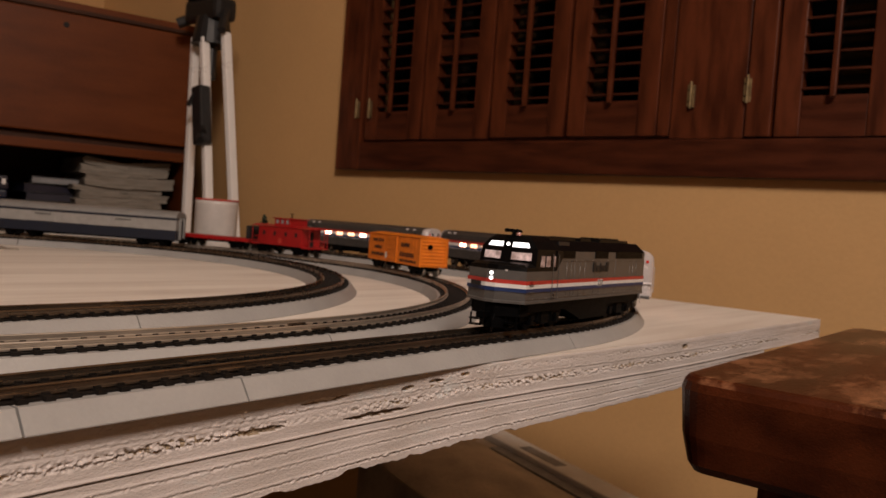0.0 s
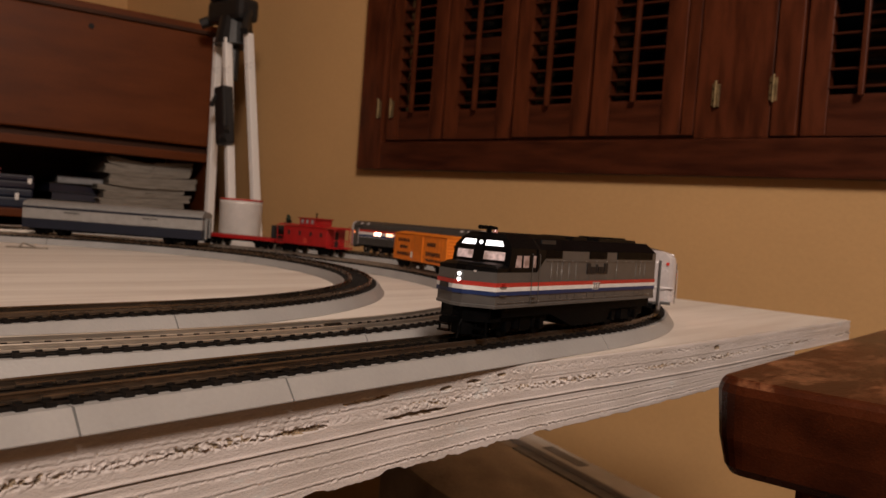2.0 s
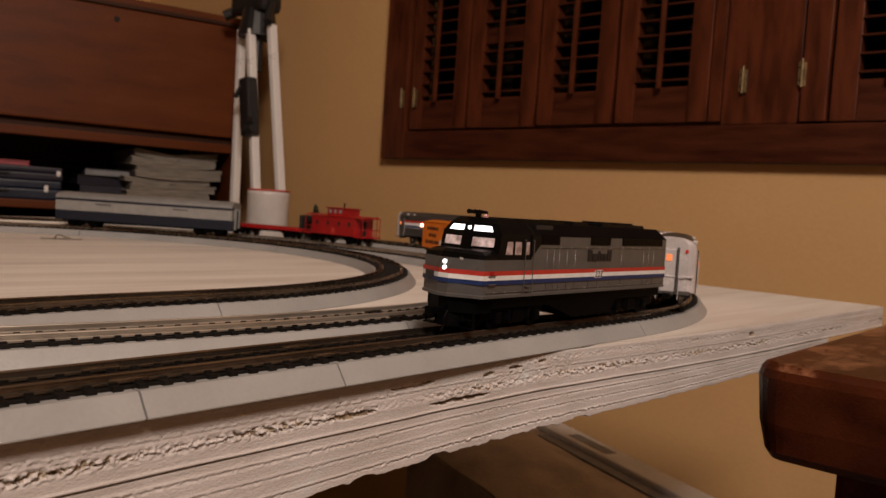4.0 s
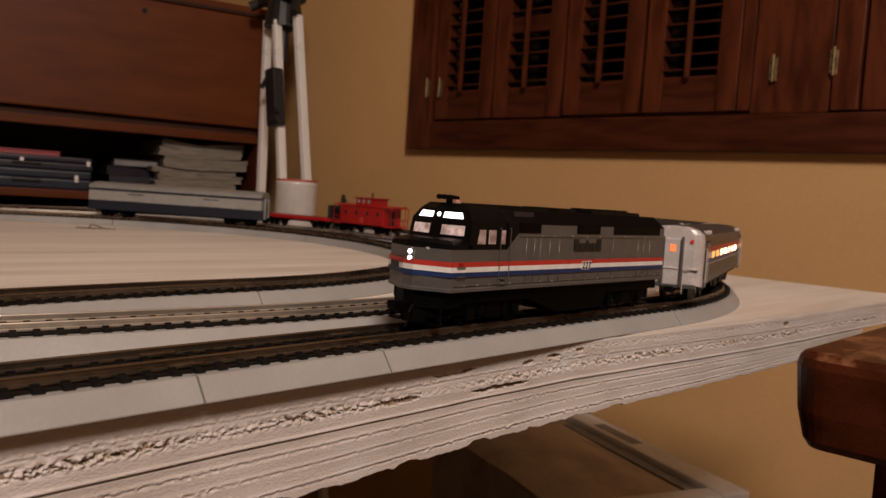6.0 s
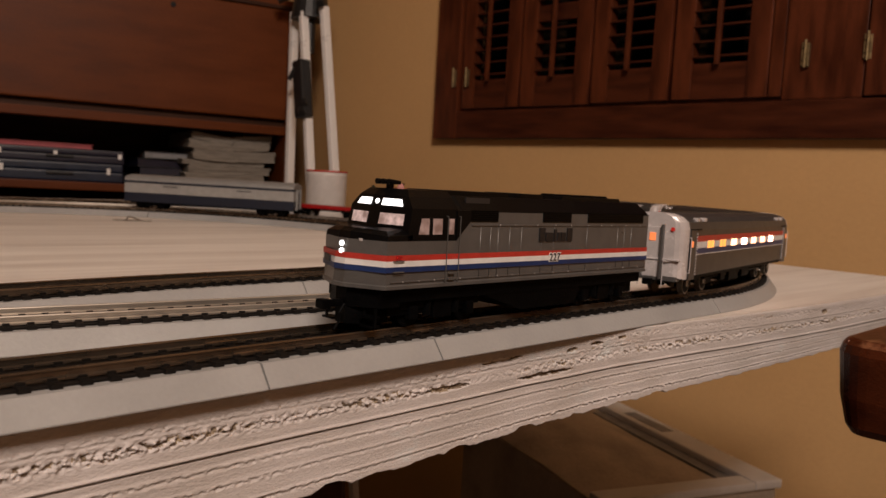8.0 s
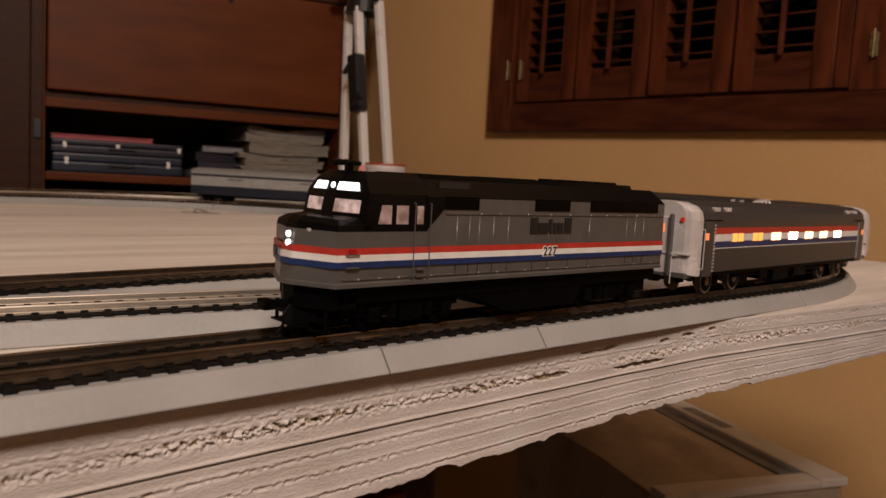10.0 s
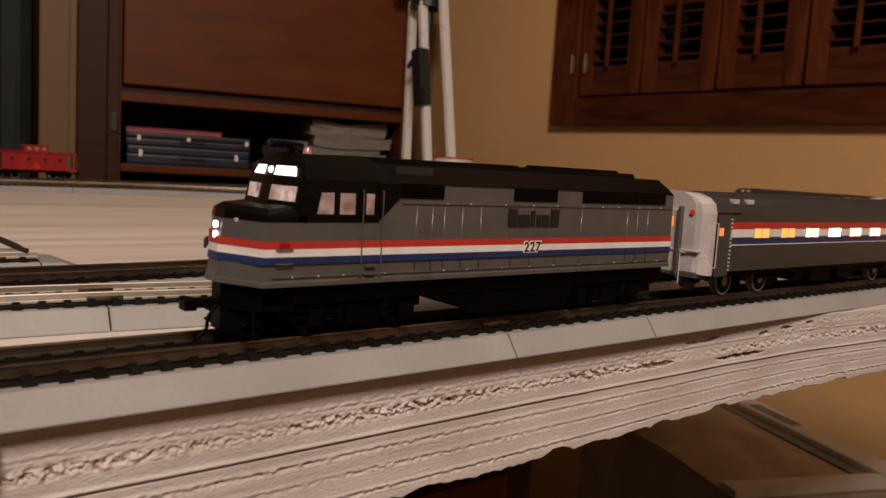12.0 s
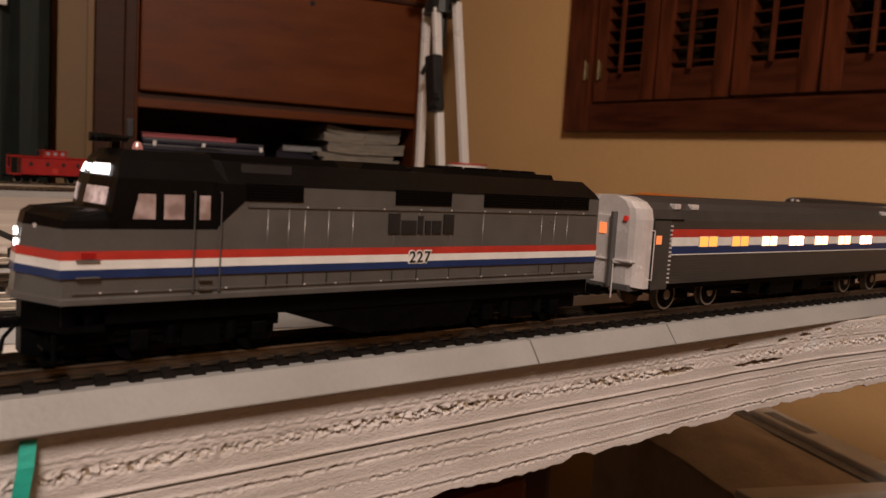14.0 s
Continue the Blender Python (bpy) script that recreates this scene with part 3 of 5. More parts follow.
def locomotive():
    t = thing("diesel_locomotive", "silver model diesel locomotive with black roof and tricolour stripes", "model locomotive")
    W = 0.0176
    z_sill, z_red1, z_red0, z_wh0, z_bl0 = 0.0158, 0.0281, 0.0260, 0.0239, 0.0219
    z_top, z_roof, z_nose = 0.0443, 0.0500, 0.0330
    rear = -0.0862

    def plan(w, x_side, x_tip):
        """Half-round plan of the nose: sides, then two planes to a blunt tip."""
        return [(rear, -w), (x_side, -w), (x_tip, -0.0030), (x_tip, 0.0030), (x_side, w), (rear, w)]

    # lower body with the blunt wedge nose, flared skirt at the foot
    bm = bmesh.new()
    loft(bm, [[(x, y, z) for x, y in plan(W + e, 0.0900 + e, 0.0972 + e + f)] for z, e, f in ((z_sill, 0.0004, 0.0002), (z_sill + 0.0012, 0.0004, 0.0001), (z_sill + 0.0016, 0.0, 0.0), (z_nose, 0.0, -0.0018))])
    part("lower_body", bm, SILVER, t)
    # hood above the nose line
    bm = bmesh.new()
    prism(bm, [(rear, z_nose), (0.0551, z_nose), (0.0474, z_top - 0.0037), (0.0474, z_top), (rear, z_top)], "y", -W, W)
    part("hood", bm, SILVER, t)
    # cab, black, with sloped front
    bm = bmesh.new()
    rings = []
    for z, w, xf, xt in ((z_nose, W, 0.0806, 0.0832), (0.0396, W, 0.0794, 0.0820), (0.0448, W - 0.0004, 0.0784, 0.0808), (0.0490, W - 0.0040, 0.0772, 0.0794), (0.0515, W - 0.0070, 0.0751, 0.0768)):
        rings.append([(0.0545, -w, z), (xf, -w, z), (xt, -0.003, z), (xt, 0.003, z), (xf, w, z), (0.0545, w, z)])
    loft(bm, rings)
    part("cab", bm, BLACK, t, "black cab with lit number boards")
    for side in (-1, 1):
        bm = bmesh.new()
        prism(bm, [(0.0553, z_nose + 0.0002), (0.0553, z_top + 0.0002), (0.0474, z_top + 0.0002), (0.0474, z_top - 0.0037)], "y", side * W - side * 0.0002, side * (W + 0.00025))
        part("cab_flash", bm, BLACK, t)
    # nose top, black, sloping
    bm = bmesh.new()
    loft(bm, [[(0.078, -W, z_nose), (0.0900, -W, z_nose), (0.0954, -0.003, z_nose), (0.0954, 0.003, z_nose), (0.0900, W, z_nose), (0.078, W, z_nose)],
              [(0.078, -W, z_nose + 0.0022), (0.0895, -W + 0.0002, z_nose + 0.0018), (0.0948, -0.003, z_nose + 0.0026), (0.0948, 0.003, z_nose + 0.0026), (0.0895, W - 0.0002, z_nose + 0.0018), (0.078, W, z_nose + 0.0022)],
              [(0.078, -W + 0.003, z_nose + 0.0045), (0.0880, -W + 0.003, z_nose + 0.0034), (0.0928, -0.003, z_nose + 0.0040), (0.0928, 0.003, z_nose + 0.0040), (0.0880, W - 0.003, z_nose + 0.0034), (0.078, W - 0.003, z_nose + 0.0045)]])
    part("nose_top", bm, BLACK, t)
    # roof
    bm = bmesh.new()
    loft(bm, [body_ring(x, W, z_top - 0.0002, z_top, zr, hr) for x, zr, hr in ((rear, z_roof - 0.0036, 0.0150), (rear + 0.0035, z_roof, 0.0120), (0.0520, z_roof, 0.0120), (0.0551, z_roof + 0.0005, 0.0100))])
    part("roof", bm, BLACK, t)
    for x0, x1, h in ((-0.0705, -0.0195, 0.0017), (-0.0080, 0.0105, 0.0020), (0.0160, 0.0575, 0.0018)):
        bm = bmesh.new()
        prism(bm, [(x0, z_roof - 0.001), (x1, z_roof - 0.001), (x1 - 0.002, z_roof + h), (x0 + 0.002, z_roof + h)], "y", -0.0105, 0.0105)
        part("roof_hatch", bm, BLACK, t)
    for x in (-0.062, -0.0455, -0.029):
        bm = bmesh.new()
        rod(bm, (x, 0, z_roof + 0.0014), (x, 0, z_roof + 0.0021), 0.0066, 24)
        fan = part("radiator_fan", bm, BLACK, t)
        for k in range(6):
            a = k * math.pi / 6
            part("guard_bar", rod(bmesh.new(), (x - 0.0062 * math.cos(a), -0.0062 * math.sin(a), z_roof + 0.0023), (x + 0.0062 * math.cos(a), 0.0062 * math.sin(a), z_roof + 0.0023), 0.0003, 6), BLACK, fan)
    part("exhaust_stack", boxes((-0.014, -0.004, -0.003, 0.003, z_roof, z_roof + 0.0014), bevel=0.0005), BLACK, t)
    # intake openings under the roof edge
    for side in (-1, 1):
        for x0, x1 in ((-0.0806, -0.0320), (-0.0188, 0.0017), (0.0314, 0.0474)):
            g = part("intake_grille", boxes((x0, x1, min(side * (W - 0.001), side * (W + 0.0003)), max(side * (W - 0.001), side * (W + 0.0003)), z_top - 0.0040, z_top + 0.0004)), UNDER, t)
            bm = bmesh.new()
            for k in range(5):
                z = z_top - 0.0037 + k * 0.0008
                box(bm, x0, x1, min(side * (W + 0.0002), side * (W + 0.0005)), max(side * (W + 0.0002), side * (W + 0.0005)), z, z + 0.0003)
            part("grille_slats", bm, BLACK, g)
        part("side_skylight", boxes((0.0335, 0.0475, min(side * 0.0138, side * 0.0146), max(side * 0.0138, side * 0.0146), z_top + 0.0026, z_top + 0.0052)), HATCHGREY, t)
        # door seams and ribs
        for x in (0.0411, 0.0351, 0.0304, 0.0232, 0.0155, 0.0016, -0.0072, -0.0195, -0.0324, -0.0583, -0.0645, -0.0708):
            part("panel_rib", rod(bmesh.new(), (x, side * (W - 0.00012), z_sill + 0.002), (x, side * (W - 0.00012), z_top - 0.005), 0.00028, 10), SILVER, t, smooth=True)
        part("belt_rail", boxes((rear + 0.001, 0.0468, min(side * W, side * (W + 0.0004)), max(side * W, side * (W + 0.0004)), z_top - 0.0056, z_top - 0.0051)), SILVER, t)
        part("belt_rail", boxes((rear + 0.001, 0.0880, min(side * W, side * (W + 0.0004)), max(side * W, side * (W + 0.0004)), z_sill + 0.0024, z_sill + 0.0028)), SILVER, t)
        bm = bmesh.new()
        for x in (-0.078, -0.0645, -0.052, -0.043, -0.0325, -0.019, -0.0075, 0.0055, 0.0205, 0.030, 0.052, 0.058, 0.066, 0.074, 0.082):
            for z in (z_sill + 0.0026, z_top - 0.0053):
                if z < z_nose or x < 0.04:
                    bmesh.ops.create_icosphere(bm, subdivisions=1, radius=0.00033, matrix=Matrix.Translation((x, side * (W + 0.0003), z)))
        part("bolt_heads", bm, CHROME, t)["kind"] = "stuff"
        # cab side windows
        for x0, x1, x2 in ((0.0699, 0.0751, 0.0738), (0.0630, 0.0679, 0.0679), (0.0566, 0.0593, 0.0593)):
            bm = bmesh.new()
            prism(bm, [(x0, z_nose + 0.0024), (x1, z_nose + 0.0024), (x2, z_nose + 0.0083), (x0, z_nose + 0.0083)], "y", side * (W - 0.0004), side * (W + 0.0001))
            part("cab_window", bm, CABINSIDE, t, "cab window lit from inside")
        # handrails beside the cab door
        for x in (0.0541, 0.0608):
            bm = bmesh.new()
            y = side * (W + 0.0010)
            rod(bm, (x, y, z_sill + 0.002), (x, y, z_nose + 0.0092), 0.0002, 6)
            for z in (z_sill + 0.002, z_nose + 0.0092):
                rod(bm, (x, side * W, z), (x, y, z), 0.0002, 6)
            part("handrail", bm, SILVER, t, "thin metal grab rail")
        for z in (z_sill + 0.0024, z_sill + 0.0047):
            part("step", boxes((0.0560, 0.0592, min(side * W, side * (W + 0.0011)), max(side * W, side * (W + 0.0011)), z, z + 0.0006)), SILVER, t)
        for z in (z_red0, z_bl0 + 0.0002):
            bm = bmesh.new()
            y = side * (W + 0.0011)
            rod(bm, (0.0825, y, z), (0.0872, y, z), 0.00022, 6)
            rod(bm, (0.0825, side * W, z), (0.0825, y, z), 0.00022, 6)
            rod(bm, (0.0872, side * W, z), (0.0872, y, z), 0.00022, 6)
            part("grab_iron", bm, SILVER, t)
        part("class_light", boxes((0.0832, 0.0862, min(side * W, side * (W + 0.0008)), max(side * W, side * (W + 0.0008)), z_red0 + 0.0002, z_red1 - 0.0002), bevel=0.0002), CABOOSE_RED, t)
        # railway name on the hood, drawn as plain marks
        x_a, x_b, za, h = -0.0206, 0.0038, 0.0321, 0.0058
        marks = [(0, 0.16, 1.0), (0.19, 0.40, 0.66), (0.43, 0.50, 0.9), (0.54, 0.62, 0.66), (0.65, 0.78, 0.66), (0.82, 0.98, 1.0)]
        for a, b, hh in marks:
            xa, xb = (x_b - a * (x_b - x_a), x_b - b * (x_b - x_a)) if side > 0 else (x_a + a * (x_b - x_a), x_a + b * (x_b - x_a))
            part("name_mark", boxes((min(xa, xb), max(xa, xb), min(side * W, side * (W + 0.00055)), max(side * W, side * (W + 0.00055)), za, za + h * hh)), INK, t)
        # stripes along the side and round the nose
        for name, mat, a, b in (("red_stripe", RED, z_red0, z_red1), ("white_stripe", WHITE, z_wh0, z_red0), ("blue_stripe", BLUE, z_bl0, z_wh0)):
            bm = bmesh.new()
            o = 0.00055

            def nose_x(z):
                return 0.0972 - 0.0018 * (z - z_sill) / (z_nose - z_sill)
            ring = []
            pts = [(rear + 0.0002, W), (0.0900, W), (None, 0.0030), (None, 0.0)]
            for z in (a, b):
                ring.append([(nose_x(z) + o if x is None else x + (o if x > 0 else 0), side * (y + (o if y > 0.01 else 0)), z) for x, y in pts])
            loft(bm, ring, closed=False)
            part(name, bm, mat, t)
        # number boards and windscreens on the two front planes
        for name, mat, za_, zb_, f0, f1, lab in (("number_board", NUMBERGLOW, 0.0453, 0.0478, 0.0, 0.72, "lit white number board"), ("windscreen", SCREEN, 0.0384, 0.0425, 0.02, 0.80, "windscreen lit from inside")):
            bm = bmesh.new()
            rr = []
            for z in (za_, zb_):
                zs = (z_nose, 0.0396, 0.0448, 0.0490)
                xf, xt, w = np.interp(z, zs, (0.0806, 0.0794, 0.0784, 0.0772)), np.interp(z, zs, (0.0832, 0.0820, 0.0808, 0.0794)), np.interp(z, zs, (W, W, W - 0.0004, W - 0.0040))
                ring = []
                for f in (f0, f1):
                    y = 0.003 + (w - 0.003) * f
                    ring.append((xt + (xf - xt) * f + 0.0003, side * y, z))
                rr.append(ring)
            loft(bm, rr, closed=False)
            part(name, bm, mat, t, lab)
        if side > 0:
            for mat, wide, off in ((WHITE, 0.00042, 0.00062), (INK, 0.00008, 0.00078)):
                curve = bpy.data.curves.new("number", "FONT")
                curve.body, curve.size, curve.extrude, curve.offset, curve.align_x = "227", 0.0047, 0.00006, wide, "CENTER"
                curve.space_character = 1.15
                ob = new("number_text", curve)
                me = bpy.data.meshes.new_from_object(ob)
                bpy.data.objects.remove(ob)
                me.materials.clear()
                me.materials.append(mat)
                o = new("road_number", me)
                o.parent = t
                o.matrix_basis = Matrix.Translation((-0.0077, W + off, 0.0236)) @ Matrix.Rotation(math.pi, 4, "Z") @ Matrix.Rotation(math.pi / 2, 4, "X")
    bm = bmesh.new()
    bmesh.ops.create_uvsphere(bm, u_segments=10, v_segments=8, radius=0.0010, matrix=Matrix.Translation((0.0801, 0, 0.0466)))
    part("headlight", bm, HEADGLOW, t, "round lit headlight between the boards")
    for z in (0.0311, 0.0284):
        bm = bmesh.new()
        rod(bm, (0.0940, 0, z), (0.0966, 0, z), 0.00095, 14)
        h = part("nose_headlight", bm, HEADGLOW, t, "small lit nose headlight")
    part("headlight_housing", boxes((0.093, 0.0959, -0.0015, 0.0015, 0.0270, 0.0325), bevel=0.0004), SILVER, t)
    o = part("nose_plate", boxes((-0.0045, 0.0045, -0.0003, 0.0004, -0.0012, 0.0012)), INK, t, "dark name plate on the nose")
    o.matrix_basis = pose(0.0946, -0.0102, 0.0250, 0, 0, 63.8)
    bm = bmesh.new()
    lathe(bm, [(0.0013, 0.0505), (0.0013, 0.0522), (0.0009, 0.0532), (0.0003, 0.0536)], (0.0690, 0, 0), 14)
    part("beacon", bm, BEACON, t, "small reddish roof beacon")
    bm = bmesh.new()
    box(bm, 0.0735, 0.0755, -0.001, 0.001, 0.0505, 0.0537)
    for y, l in ((-0.0032, 0.006), (-0.0011, 0.008), (0.0011, 0.007), (0.0032, 0.006)):
        rod(bm, (0.0722, y, 0.0540), (0.0722 + l, y, 0.0540), 0.0005, 8, 0.0011)
    box(bm, 0.0727, 0.0765, -0.0042, 0.0042, 0.0531, 0.0537)
    part("air_horn", bm, BLACK, t)
    part("wiper", boxes((0.0918, 0.0940, 0.0045, 0.0082, z_nose - 0.0006, z_nose + 0.0004), bevel=0.0002), CHROME, t)
    # underframe, tank, pilot, trucks
    part("underframe", boxes((-0.0855, 0.0895, -0.0150, 0.0150, 0.0105, z_sill + 0.0005)), UNDER, t)
    bm = bmesh.new()
    prism(bm, [(-0.0300, 0.0028), (0.0095, 0.0028), (0.0350, 0.0108), (-0.0340, 0.0115)], "y", -0.0145, 0.0145)
    part("fuel_tank", bm, UNDER, t)
    bm = bmesh.new()
    loft(bm, [[(0.080, -w, z), (0.0890, -w, z), (0.0955, -0.003, z), (0.0955, 0.003, z), (0.0890, w, z), (0.080, w, z)] for z, w in ((0.0022, 0.0085), (0.0085, 0.0090), (0.0088, 0.0150), (0.0157, 0.0150))])
    part("pilot", bm, UNDER, t)
    for y in (-0.011, 0.011):
        bm = bmesh.new()
        for z in (0.0018, 0.0050):
            box(bm, 0.0885, 0.0930, y - 0.003, y + 0.003, z, z + 0.0007)
        for e in (-0.003, 0.003):
            rod(bm, (0.0908, y + e, 0.0016), (0.0908, y + e, 0.0085), 0.0006, 6)
        part("footstep", bm, UNDER, t)
    bm = bmesh.new()
    for a, b in zip([(0.097, 0.004, 0.0095), (0.0995, 0.0045, 0.0066), (0.1000, 0.005, 0.0036)], [(0.0995, 0.0045, 0.0066), (0.1000, 0.005, 0.0036), (0.1030, 0.006, 0.0010)]):
        rod(bm, a, b, 0.0005, 6)
    part("air_hose", bm, UNDER, t)
    truck(t, 0.0560, 0.031, 0.0058, True, UNDER)
    truck(t, -0.0560, 0.031, 0.0058, True, UNDER)
    coupler(t, 0.0955, 1)
    coupler(t, -0.0850, -1)
    return t


CAR = 0.244


def coach():
    t = thing("passenger_coach", "silver fluted model passenger coach with lit windows", "model coach", "coaches of the train")
    L, W, z0, zs, zt = CAR / 2, 0.0172, 0.0120, 0.0372, 0.0460

    def ring(x, k=1.0, low=z0):
        r = [(x, -W * k, low), (x, W * k, low), (x, W * k, zs)]
        for i in range(1, 8):
            a = math.pi * i / 8
            r.append((x, W * k * math.copysign(abs(math.cos(a)) ** 0.75, math.cos(a)), zs + (zt - zs) * math.sin(a) ** 0.8))
        return r + [(x, -W * k, zs)]
    bm = bmesh.new()
    loft(bm, [ring(-L + 0.0078), ring(L - 0.0078)])
    part("body", bm, FLUTED, t, smooth=False)
    # fluting on the sides and roof
    for side in (-1, 1):
        bm = bmesh.new()
        for k in range(9):
            z = z0 + 0.0010 + k * 0.00115
            box(bm, -L + 0.0192, L - 0.0192, min(side * W, side * (W + 0.00014)), max(side * W, side * (W + 0.00014)), z, z + 0.0006)
        for k in range(3):
            z = 0.0342 + k * 0.0011
            box(bm, -L + 0.0192, L - 0.0192, min(side * W, side * (W + 0.00014)), max(side * W, side * (W + 0.00014)), z, z + 0.0006)
        part("fluting", bm, FLUTED, t)["kind"] = "stuff"
        for name, mat, a, b in (("red_stripe", RED, 0.0305, 0.0337), ("white_stripe", WHITE, 0.0270, 0.0305), ("blue_stripe", BLUE, 0.0238, 0.0270), ("white_line", WHITE, 0.0234, 0.0238)):
            part(name, boxes((-L + 0.0192, L - 0.0192, min(side * W, side * (W + 0.0004)), max(side * W, side * (W + 0.0004)), a, b)), mat, t)
        n = 7
        for i in range(n):
            x = L - 0.0446 - i * 0.0236
            fr = part("window_frame", boxes((x - 0.0068, x + 0.0068, min(side * (W + 0.0003), side * (W + 0.0006)), max(side * (W + 0.0003), side * (W + 0.0006)), 0.0265, 0.0309)), CHROME, t)
            lamp_side = {2: WINWARM, 3: WINHOT, 4: WINWARM, 5: WINWARM, 6: WINHOT}
            for dx in (-0.0033, 0.0033):
                part("pane", boxes((x + dx - 0.0028, x + dx + 0.0028, min(side * (W + 0.0004), side * (W + 0.0008)), max(side * (W + 0.0004), side * (W + 0.0008)), 0.0267, 0.0307), bevel=0.0003), lamp_side.get(i, WINGLOW), fr, "lit window pane")
        for e in (-1, 1):
            x = e * (L - 0.0136)
            d = part("vestibule_door", boxes((x - 0.0050, x + 0.0050, min(side * W, side * (W + 0.0007)), max(side * W, side * (W + 0.0007)), 0.0100, 0.0370), bevel=0.0003), FLUTED, t)
            part("door_window", boxes((x + e * 0.0025 - 0.0016, x + e * 0.0025 + 0.0016, min(side * (W + 0.0006), side * (W + 0.0010)), max(side * (W + 0.0006), side * (W + 0.0010)), 0.0278, 0.0312), bevel=0.0002), WINDIM, d)
            bm = bmesh.new()
            for k in range(14):
                z = 0.0125 + k * 0.0017
                box(bm, x - e * 0.0050 - 0.0006, x - e * 0.0050 + 0.0006, min(side * W, side * (W + 0.0011)), max(side * W, side * (W + 0.0011)), z, z + 0.0007)
            part("hinge_ribs", bm, CHROME, d)
            bm = bmesh.new()
            rod(bm, (x + e * 0.0058, side * (W + 0.0012), 0.0140), (x + e * 0.0058, side * (W + 0.0012), 0.0330), 0.00025, 6)
            for z in (0.0140, 0.0330):
                rod(bm, (x + e * 0.0058, side * (W - 0.0006), z), (x + e * 0.0058, side * (W + 0.0012), z), 0.00025, 6)
            part("grab_rail", bm, CHROME, d)
            part("drip_rail", boxes((min(x + e * 0.005, x - e * 0.013), max(x + e * 0.005, x - e * 0.013), min(side * W, side * (W + 0.0006)), max(side * W, side * (W + 0.0006)), 0.0371, 0.0376)), UNDER, t)
        for e in (-1, 1):
            for dx in (0.0232, 0.0353):
                part("roof_vent", boxes((e * (L - dx) - 0.0020, e * (L - dx) + 0.0020, min(side * 0.0138, side * 0.0168), max(side * 0.0138, side * 0.0168), zs + 0.0042, zs + 0.0064), bevel=0.0004), CHROME, t, "small bright roof vent")
    bm = bmesh.new()
    for k in range(-5, 6):
        y = k * 0.0024
        zz = zs + (zt - zs) * (1 - abs(y / W) ** 2.2) - 0.0002
        box(bm, -L + 0.0192, L - 0.0192, y - 0.0005, y + 0.0005, zz - 0.0004, zz + 0.0004)
    part("roof_ribs", bm, FLUTED, t)["kind"] = "stuff"
    for e in (-1, 1):
        bm = bmesh.new()
        loft(bm, [ring(e * (L - 0.0078), 1.0, 0.0105), ring(e * (L - 0.0050), 0.99, 0.0105), ring(e * (L - 0.0026), 0.94, 0.0108), ring(e * (L - 0.0008), 0.84, 0.0112), ring(e * L, 0.70, 0.0116)])
        end = part("rounded_end", bm, CHROME, t, "bright silver rounded coach end")
        part("end_door", boxes((e * L - 0.0004, e * L + 0.0008, -0.0048, 0.0048, 0.0110, 0.0380), bevel=0.0003), CHROME, end)
        part("door_window", boxes((e * L - 0.0002, e * L + 0.0012, -0.0018, 0.0018, 0.0305, 0.0348), bevel=0.0003), WINDIM, end)
        part("end_ledge", boxes((min(e * (L - 0.004), e * (L + 0.0014)), max(e * (L - 0.004), e * (L + 0.0014)), -W + 0.002, W - 0.002, 0.0203, 0.0212), bevel=0.0003), CHROME, end)
        part("buffer_beam", boxes((min(e * (L - 0.006), e * (L + 0.0006)), max(e * (L - 0.006), e * (L + 0.0006)), -W + 0.003, W - 0.003, 0.0092, 0.0118), bevel=0.0004), SILVER, end)
        for y in (-0.0056, 0.0056):
            part("diaphragm_post", boxes((min(e * L, e * (L + 0.0026)), max(e * L, e * (L + 0.0026)), y - 0.0007, y + 0.0007, 0.0100, 0.0395), bevel=0.0002), SILVER, end)
            part("marker_light", rod(bmesh.new(), (e * (L - 0.002), y * 1.9, 0.0372), (e * (L + 0.0008), y * 1.9, 0.0372), 0.0011, 12), MARKER, end, "small red marker lamp")
            bm = bmesh.new()
            rod(bm, (e * (L + 0.0012), y * 1.2, 0.0200), (e * (L - 0.0008), y * 2.6, 0.0200), 0.0006, 6)
            rod(bm, (e * (L + 0.0012), y * 1.2, 0.0060), (e * (L + 0.0012), y * 1.2, 0.0200), 0.0003, 6)
            part("grab_rail", bm, CHROME, end)
        truck(t, e * (L - 0.0444), 0.0305, 0.0062, frame_y=0.0050)
        coupler(t, e * (L - 0.004), e, 0.0085)
    part("floor_pan", boxes((-L + 0.012, L - 0.012, -0.0150, 0.0150, 0.0095, 0.0121)), UNDER, t)
    for x0, x1, y0, y1, z in ((-0.060, -0.040, -0.013, 0.006, 0.0030), (-0.030, -0.012, -0.010, 0.013, 0.0040), (-0.004, 0.018, -0.013, 0.013, 0.0030), (0.026, 0.036, 0.0, 0.013, 0.0045), (0.044, 0.060, -0.013, 0.010, 0.0035)):
        part("equipment_box", boxes((x0, x1, y0, y1, z, 0.0100), bevel=0.0008), UNDER, t)
    part("brake_pipe", rod(bmesh.new(), (-0.065, 0.011, 0.0075), (0.065, 0.011, 0.0075), 0.0009, 8), UNDER, t)
    return t


